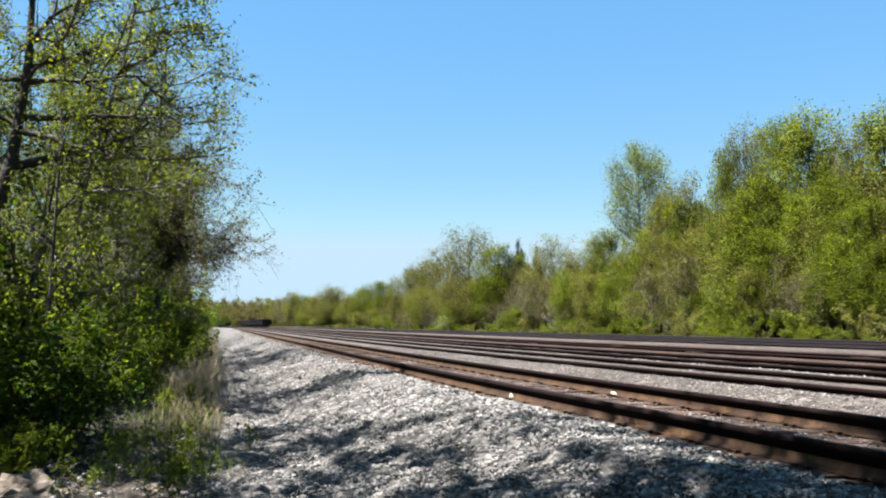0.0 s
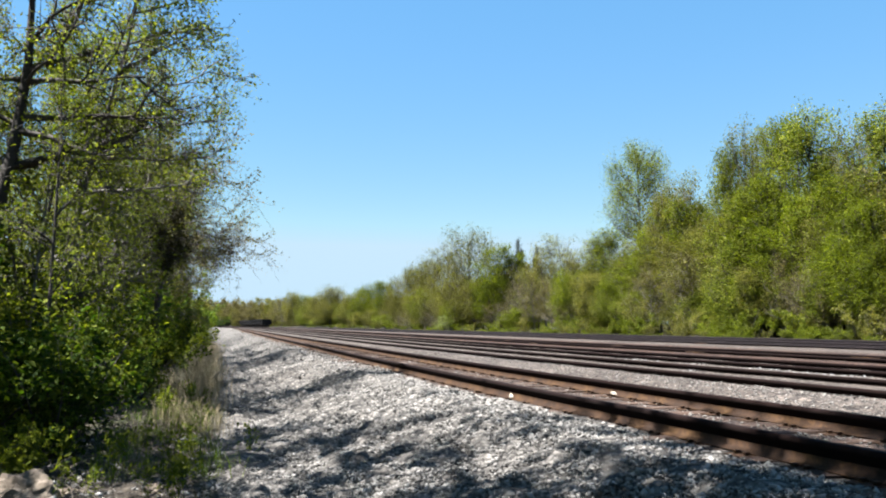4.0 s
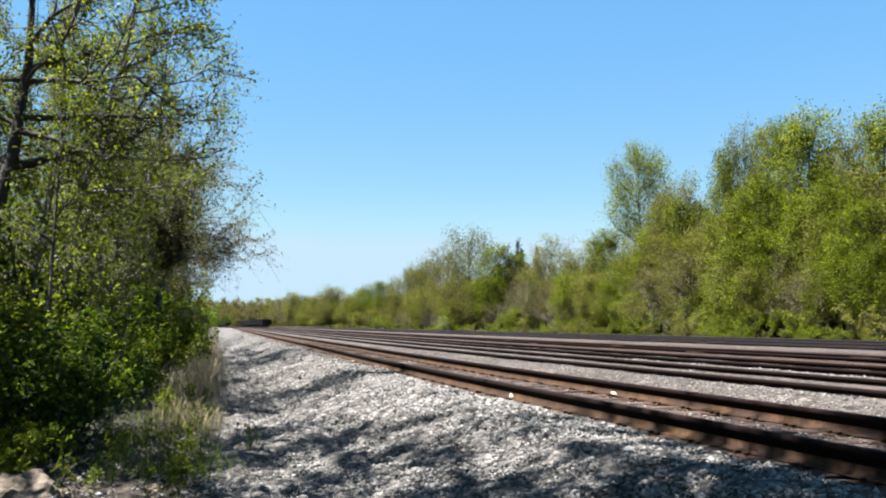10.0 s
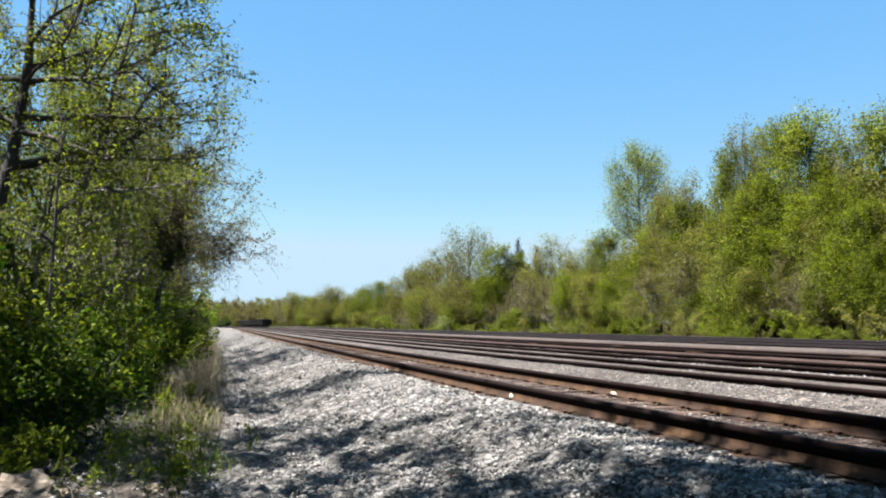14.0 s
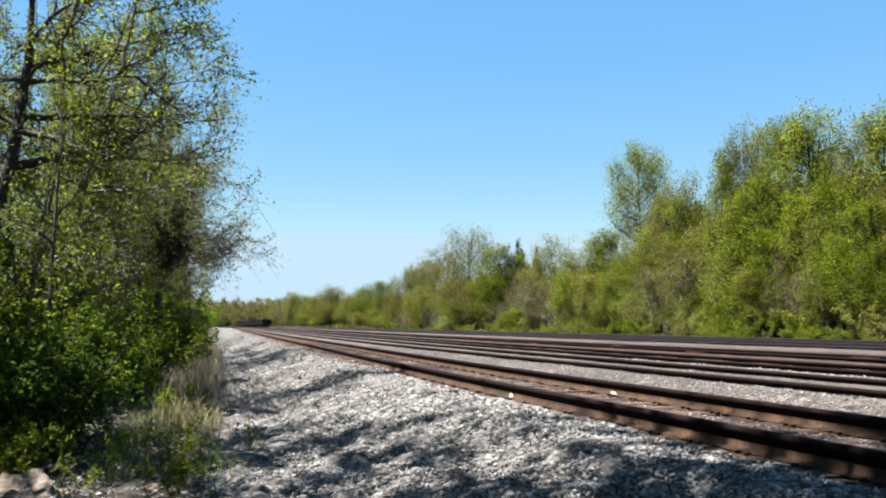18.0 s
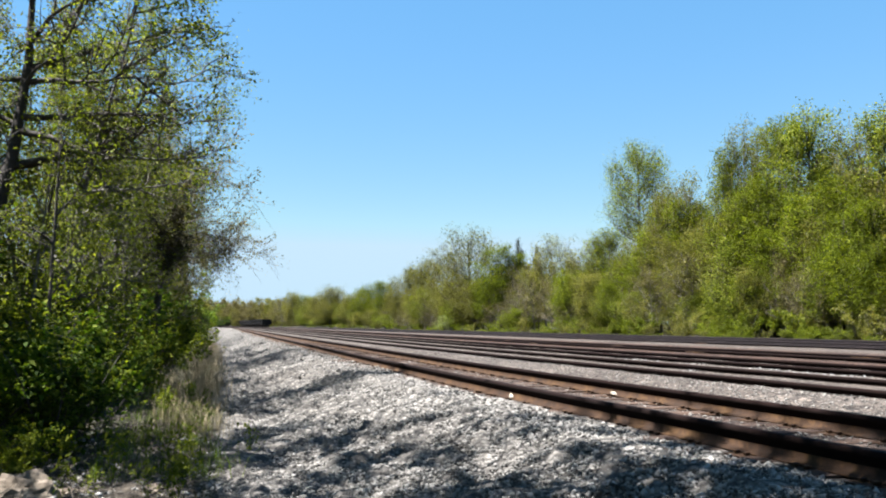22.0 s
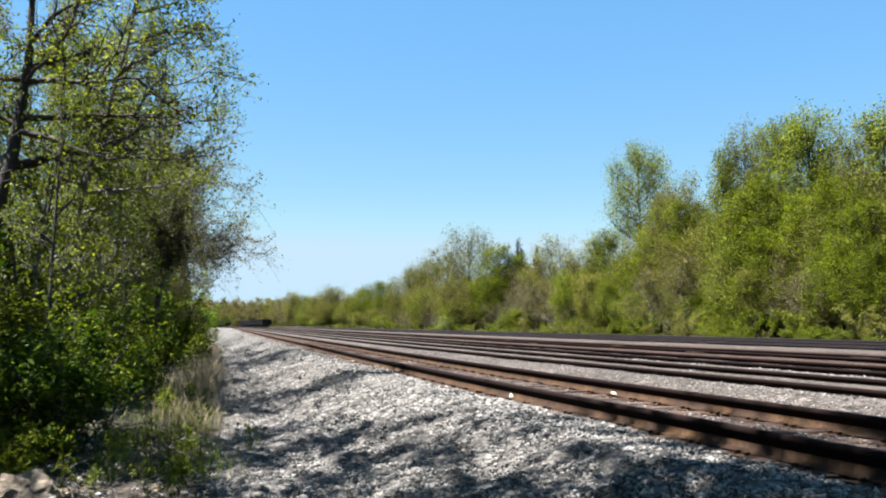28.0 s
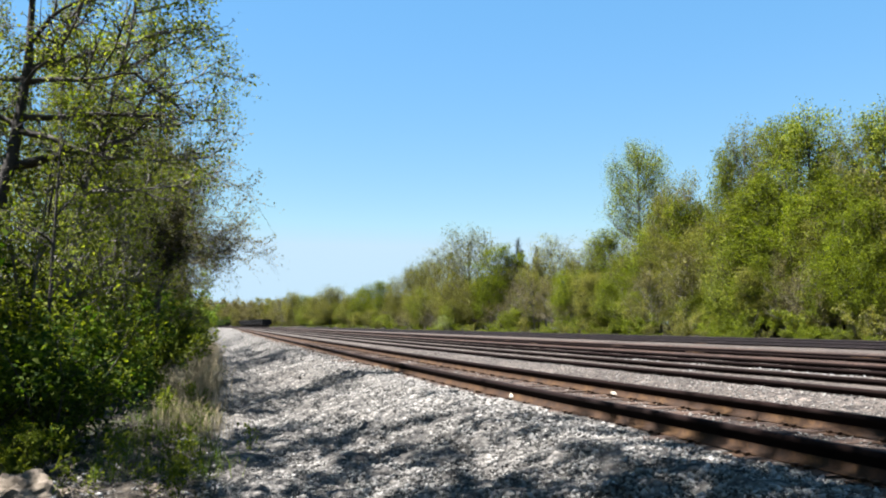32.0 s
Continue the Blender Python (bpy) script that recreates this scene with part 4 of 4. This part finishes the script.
# ---- freight wagons far down the yard ----
def make_gondola():
    car = thing("gondola_wagon", "black open-topped freight wagon standing on the rails", "freight wagon", "parked freight wagons")
    bm = bmesh.new()
    box(bm, -1.5, -1.42, -7.4, 7.4, 1.0, 2.75)
    box(bm, 1.42, 1.5, -7.4, 7.4, 1.0, 2.75)
    box(bm, -1.42, 1.42, -7.4, -7.3, 1.0, 2.75)
    box(bm, -1.42, 1.42, 7.3, 7.4, 1.0, 2.75)
    box(bm, -1.42, 1.42, -7.3, 7.3, 1.0, 1.12)
    part("body", bm, WAGON, car)
    for y in (-7.45, 7.45):
        bm = bmesh.new()
        box(bm, -1.0, 1.0, y - 0.04, y + 0.04, 1.2, 2.7, 0.01)
        part("end_panel", bm, STEEL, car)
    for side in (-1, 1):
        bm = bmesh.new()
        box(bm, side * 1.54 - 0.08, side * 1.54 + 0.08, -7.45, 7.45, 2.68, 2.82, 0.02)
        part("top_rail", bm, WAGON, car)
        for i in range(9):
            bm = bmesh.new()
            y = -6.8 + i * 1.7
            box(bm, side * 1.555 - 0.05, side * 1.555 + 0.05, y - 0.09, y + 0.09, 0.95, 2.68, 0.02)
            part("rib", bm, STEEL, car)
    bm = bmesh.new()
    box(bm, -0.35, 0.35, -7.7, 7.7, 0.72, 1.0)
    part("underframe", bm, WAGON, car)
    for y in (-5.4, 5.4):
        bm = bmesh.new()
        for x in (-1.0, 1.0):
            box(bm, x - 0.07, x + 0.07, y - 1.2, y + 1.2, 0.38, 0.68, 0.03)
        box(bm, -1.0, 1.0, y - 0.2, y + 0.2, 0.5, 0.75)
        truck = part("truck", bm, WAGON, car)
        for dy in (-0.86, 0.86):
            bm = bmesh.new()
            for x in (-0.76, 0.76):
                bmesh.ops.create_cone(bm, cap_ends=True, segments=20, radius1=0.44, radius2=0.42, depth=0.12, matrix=Matrix.Translation((x, y + dy, 0.44)) @ Matrix.Rotation(math.pi / 2, 4, "Y"))
            bmesh.ops.create_cone(bm, cap_ends=True, segments=10, radius1=0.08, radius2=0.08, depth=1.5, matrix=Matrix.Translation((0, y + dy, 0.44)) @ Matrix.Rotation(math.pi / 2, 4, "Y"))
            part("wheelset", bm, STEEL, truck)
    return car


def build_wagons():
    car = make_gondola()
    first = True
    for c, ys in ((TRACKS[3] - 0.55, [275 + 16.2 * i for i in range(6)]), (TRACKS[0], [328 + 16.2 * i for i in range(3)])):
        for y in ys:
            x = c + GAUGE / 2 + float(bend(y))
            turn = math.atan2(-float(bend(y + 5) - bend(y - 5)), 10)
            m = Matrix.LocRotScale((x, y, 0.0), Euler((0, 0, turn)), None)
            if first:
                car.matrix_basis, first = m, False
            else:
                copy_thing(car, m)


build_wagons()


# ---- stones, grass and small things ----
def scatter_stones(name, label, rng, n, c0, c1, y0, y1, size0, size1, sink=0.25, mat=None):
    """Loose angular stones lying on the ground, joined."""
    base = np.array([(0.5, 0, 0), (0, 0.5, 0), (-0.5, 0, 0), (0, -0.5, 0), (0, 0, 0.5), (0, 0, -0.5)])
    faces = np.array([(0, 1, 4), (1, 2, 4), (2, 3, 4), (3, 0, 4), (1, 0, 5), (2, 1, 5), (3, 2, 5), (0, 3, 5)])
    # more stones near the viewer than far off
    y = y0 * (y1 / y0) ** rng.random(n)
    c = rng.uniform(c0, c1, n)
    x = c + bend(y)
    z = ground_height(c) + ground_relief(x, y, relief_amount(c))
    sz = size0 + (size1 - size0) * rng.random(n) ** 3
    sh = base[None] * rng.uniform(0.5, 1.3, (n, len(base), 1)) * rng.uniform(0.45, 1.35, (n, 1, 3)) * sz[:, None, None]
    q = rng.normal(size=(n, 4))
    q /= np.linalg.norm(q, axis=1, keepdims=True)
    a, b, d, e = q.T
    R = np.stack([np.stack([1 - 2 * (d * d + e * e), 2 * (b * d - e * a), 2 * (b * e + d * a)], -1),
                  np.stack([2 * (b * d + e * a), 1 - 2 * (b * b + e * e), 2 * (d * e - b * a)], -1),
                  np.stack([2 * (b * e - d * a), 2 * (d * e + b * a), 1 - 2 * (b * b + d * d)], -1)], 1)
    v = np.einsum("nij,nkj->nki", R, sh)
    v[:, :, 2] *= 0.8
    v += np.stack([x, y, z + sz * sink], -1)[:, None]
    f = (np.arange(n)[:, None, None] * len(base) + faces[None]).reshape(-1, 3)
    tagged(new(name, raw_mesh(name, v.reshape(-1, 3), f, mat or STONES)), label, "gravel", kind="stuff")


def build_stones():
    rng = np.random.default_rng(77)
    scatter_stones("ballast_stones", "loose grey ballast stones on the shoulder", rng, 62000, 1.1, 4.05, 3.8, 17, 0.018, 0.058)
    scatter_stones("gravel", "fine grey gravel of the service path", rng, 30000, 0.3, 2.2, 5.5, 22, 0.012, 0.034)
    scatter_stones("ballast_stones", "grey ballast stones between the tracks", rng, 9000, 5.9, 8.1, 3.8, 26, 0.018, 0.042)
    scatter_stones("ballast_stones", "dirty ballast stones between the rails", rng, 3600, 4.4, 5.8, 3.8, 26, 0.016, 0.04)
    scatter_stones("ballast_stones", "grey ballast stones further along the shoulder", rng, 9000, 0.45, 4.2, 15, 110, 0.03, 0.09)
    scatter_stones("rubble", "grey rubble lying among the weeds", rng, 2200, -1.6, 0.5, 6.3, 11, 0.02, 0.085)


build_stones()


def build_pale_stones():
    """Whitish rock fragments spilt along the third track."""
    rng = np.random.default_rng(78)
    for c, y0, y1, n in ((11.1, 19.0, 20.4, 60), (11.15, 17.1, 17.8, 30), (11.2, 14.4, 15.9, 90), (11.2, 13.1, 14.3, 70), (9.5, 14.8, 15.2, 16)):
        scatter_stones("pale_stones", "whitish rock fragments spilt beside a rusty rail", rng, n, c - 0.22, c + 0.05, y0, y1, 0.018, 0.05, 0.2, PALE_STONE)


build_pale_stones()


def blades(rng, roots, height, width, bend_out):
    """Grass blades of two bent lengths each."""
    n = len(roots)
    az = rng.uniform(0, 6.283, n)
    out = np.stack([np.cos(az), np.sin(az), np.zeros(n)], 1)
    side = np.stack([-np.sin(az), np.cos(az), np.zeros(n)], 1)
    h = height * rng.uniform(0.5, 1.2, (n, 1))
    w = width * rng.uniform(0.7, 1.3, (n, 1))
    lean = bend_out * rng.uniform(0.3, 1.3, (n, 1)) * h
    up = np.array([0, 0, 1.0])
    mid, top = roots + up * h * 0.6 + out * lean * 0.3, roots + up * h * 0.95 + out * lean
    v = np.stack([roots - side * w, roots + side * w, mid + side * w * 0.8, mid - side * w * 0.8, top + side * w * 0.15, top - side * w * 0.15], 1).reshape(-1, 3)
    i = np.arange(n)[:, None, None] * 6
    return v, (i + np.array([[0, 1, 2, 3], [3, 2, 4, 5]])[None]).reshape(-1, 4)


def tufts(rng, n, per, c0, c1, y0, y1, spread):
    c = np.repeat(rng.uniform(c0, c1, n), per) + rng.normal(size=n * per) * spread
    y = np.repeat(y0 * (y1 / y0) ** rng.random(n), per) + rng.normal(size=n * per) * spread
    x = c + bend(y)
    return np.stack([x, y, ground_height(c) + ground_relief(x, y, relief_amount(c)) - 0.01], 1)


def build_grass():
    rng = np.random.default_rng(91)
    v, f = blades(rng, tufts(rng, 290, 24, -0.25, 0.62, 10.8, 65, 0.17), 0.4, 0.003, 0.6)
    v2, f2 = blades(rng, tufts(rng, 110, 22, -0.2, 0.5, 15, 48, 0.2), 0.66, 0.006, 0.6)
    v, f = np.concatenate([v, v2]), np.concatenate([f, f2 + len(v)])
    tagged(new("dry_grass", raw_mesh("dry_grass", v, f, DRY_GRASS)), "dry tan grass along the gravel's edge", "grass", kind="stuff")
    v, f = blades(rng, tufts(rng, 150, 18, -0.8, 0.5, 8.0, 50, 0.14), 0.28, 0.005, 0.8)
    tagged(new("green_grass", raw_mesh("green_grass", v, f, GREEN_GRASS)), "green weeds and grass along the gravel's edge", "grass", kind="stuff")
    v, f = blades(rng, tufts(rng, 500, 12, 37, 42, 25, 260, 0.4), 0.22, 0.02, 0.6)
    tagged(new("verge_grass", raw_mesh("verge_grass", v, f, DRY_GRASS)), "rough dry grass before the far wood", "grass", kind="stuff")


build_grass()


def build_brush():
    """Dead twigs and stalks lying in the weeds beside the gravel."""
    rng = np.random.default_rng(47)
    paths = []
    for _ in range(700):
        c, y = rng.uniform(-2.2, 0.2), 6.7 * (13.0 / 6.9) ** rng.random()
        az, up = rng.uniform(0, 6.283), rng.uniform(-0.02, 0.45) * rng.random()
        x, yy = place(c, y)
        st = grow(rng, (x, yy, floor_at(c, y) + rng.uniform(0.005, 0.06)), (math.cos(az), math.sin(az), up), rng.uniform(0.15, 0.75), 4, 0.16, -0.03)
        paths.append((st, np.linspace(1, 0.4, 5) * rng.uniform(0.002, 0.007)))
    v, f = tubes(paths, 3)
    tagged(new("dead_brush", raw_mesh("dead_brush", v, f, BRUSH, True)), "pale dead twigs strewn in the weeds", "brushwood", kind="stuff")


build_brush()


def build_rocks():
    rng = np.random.default_rng(8)
    for x, y, size, flat, label in ((-3.8, 7.45, 0.62, 0.75, "weathered tan sandstone boulder among the weeds"), (-3.45, 7.55, 0.2, 0.7, "small grey rock in the weeds"), (-2.75, 7.7, 0.2, 0.6, "small grey rock in the weeds"), (-3.6, 9.4, 0.3, 0.5, "grey rock under the shrubs")):
        bm = bmesh.new()
        bmesh.ops.create_icosphere(bm, subdivisions=4, radius=0.5)
        off = Vector(rng.uniform(0, 50, 3))
        for v in bm.verts:
            k = noise.fractal(v.co * 2.6 + off, 0.8, 2.0, 5) * 0.45
            v.co = v.co * (1 + k)
            v.co.z *= flat
        bmesh.ops.scale(bm, vec=(size, size * 0.8, size), verts=bm.verts)
        rock = part("rock", bm, ROCK)
        tagged(rock, label, "rock")
        c = x - float(bend(y))
        rock.location = (x, y, floor_at(c, y) + size * 0.03)
        for p in rock.data.polygons:
            p.use_smooth = False


build_rocks()


def make_weed(rng, height, n):
    weed = thing("weed", "leafy green weed growing in the gravel", "weed", "weeds along the gravel")
    st = grow(rng, (0, 0, -0.02), (0, 0, 1), height, 5, 0.1, 0)
    v, f = tubes([(st, np.linspace(0.006, 0.002, 6))], 4)
    part("stem", raw_mesh("stem", v, f, GREEN_GRASS, True), GREEN_GRASS, weed)
    pick = np.array([along(st, q)[0] for q in rng.uniform(0.1, 1, n)]) + rng.normal(size=(n, 3)) * np.array([0.06, 0.06, 0.02])
    v, f = leaf_quads(rng, pick, 0.06, 0.5, 0.35)
    part("leaves", raw_mesh("leaves", v, f, LEAF_FRESH), LEAF_FRESH, weed)
    return weed


def build_weeds():
    rng = np.random.default_rng(64)
    protos = [make_weed(rng, 0.48, 80), make_weed(rng, 0.32, 60)]
    used = set()
    for c, y in ((-0.05, 8.6), (-0.55, 8.2), (0.0, 7.6), (0.1, 7.3), (0.05, 9.2), (-0.4, 10.5), (0.25, 11), (-0.2, 12.5), (0.9, 9.5), (-0.7, 7.4), (-0.3, 14), (0.2, 16), (-1.4, 7.9), (-1.6, 8.1), (0.15, 8.0), (0.2, 8.4), (0.05, 7.0), (-0.15, 7.1), (-0.3, 9.4), (-0.6, 9.9), (0.2, 10.0), (-1.9, 7.6), (-2.0, 8.3), (-1.1, 8.6), (-0.9, 7.1), (0.3, 13.2), (0.1, 14.6), *((rng.uniform(-0.3, 0.5), rng.uniform(11.5, 24)) for _ in range(26))):
        k = int(rng.integers(0, 2))
        plant(protos[k], c, y, rng.uniform(0, 6.28), rng.uniform(0.8, 1.25), k not in used)
        used.add(k)
    drop_unplanted(protos)


build_weeds()


def build_marks():
    """White paint daubed on the two rails of the first track."""
    rng = np.random.default_rng(15)
    for c, y, long, tall in ((TRACKS[0], 10.2, 0.05, 0.045), (TRACKS[0] + GAUGE, 10.7, 0.075, 0.026)):
        bm = bmesh.new()
        bmesh.ops.create_icosphere(bm, subdivisions=2, radius=1)
        for v in bm.verts:
            v.co *= rng.uniform(0.75, 1.2)
        bmesh.ops.scale(bm, vec=(0.022, long, tall), verts=bm.verts)
        mark = tagged(part("paint_mark", bm, WHITE), "white paint daub on the foot of the rail", "paint mark", "paint marks on the rails")
        mark.matrix_basis = Matrix.LocRotScale((c - 0.055 + float(bend(y)), y, -0.145), Euler((0, 0, math.atan(0.31))), None)


build_marks()


# ---- motion of the leaves in the wind ----
GUST_T = [0, 1, 2, 3, 4.5, 6, 7, 8, 9, 10, 11, 12, 14, 16.5, 18, 19, 20, 21, 22, 23, 24.5, 25.5, 28, 29, 30, 32]
GUST = [-0.5, 0.5, -0.5, -0.1, 0.5, 1.0, -0.3, 0.5, 0.6, 0.1, 0.2, -0.15, -0.65, -0.05, 0.1, -0.8, -0.2, -0.2, 0.35, 0.1, -0.45, 0.6, 1.0, 0.6, 0.2, 0.1]


def motions():
    rng = np.random.default_rng(5)
    for tree, y in SWAYING_LIMBS:
        step = 0.5 if y < 30 else 1.0
        if y > 60:
            continue
        ts = np.arange(0, 32.01, step)
        for limb in tree.children:
            if not limb.children:
                continue
            at = limb.location.copy()
            gain, lag = rng.uniform(0.5, 1.2), rng.uniform(0, 0.6)
            f1, f2, p1, p2 = rng.uniform(0.25, 0.4), rng.uniform(0.55, 0.8), rng.uniform(0, 6.28), rng.uniform(0, 6.28)
            rows = []
            for t in ts:
                g = float(np.interp(t - lag, GUST_T, GUST))
                a = gain * (1.0 * g + 0.6 * math.sin(6.283 * f1 * t + p1) + 0.35 * math.sin(6.283 * f2 * t + p2))
                b = gain * 0.7 * math.sin(6.283 * f1 * t + p2)
                rows.append((float(t), pose(at.x, at.y, at.z, a, b, b)))
            walk(limb, rows)
    for shrub, y in SWAYING_SHRUBS:
        if y > 40:
            continue
        for leaves in [o for o in shrub.children if o.name.startswith("leaves")]:
            f1, f2, p1, p2 = rng.uniform(0.25, 0.45), rng.uniform(0.5, 0.8), rng.uniform(0, 6.28), rng.uniform(0, 6.28)
            walk(leaves, [(float(t), pose(0, 0, 0, 1.1 * math.sin(6.283 * f1 * t + p1), 1.0 * float(np.interp(t, GUST_T, GUST)) + 0.8 * math.sin(6.283 * f2 * t + p2), 0)) for t in np.arange(0, 32.01, 0.5)])
    for tree, y in SWAYING_CROWNS:
        if y > 230:
            continue
        crown = [o for o in tree.children if o.name.startswith("crown")][0]
        f1, p1, p2 = rng.uniform(0.05, 0.12), rng.uniform(0, 6.28), rng.uniform(0, 6.28)
        walk(crown, [(float(t), pose(0, 0, 0, 0.25 * math.sin(6.283 * f1 * t + p1), 0.2 * float(np.interp(t, GUST_T, GUST)) + 0.25 * math.sin(6.283 * 1.7 * f1 * t + p2), 0)) for t in np.arange(0, 32.01, 1.0)])


motions()
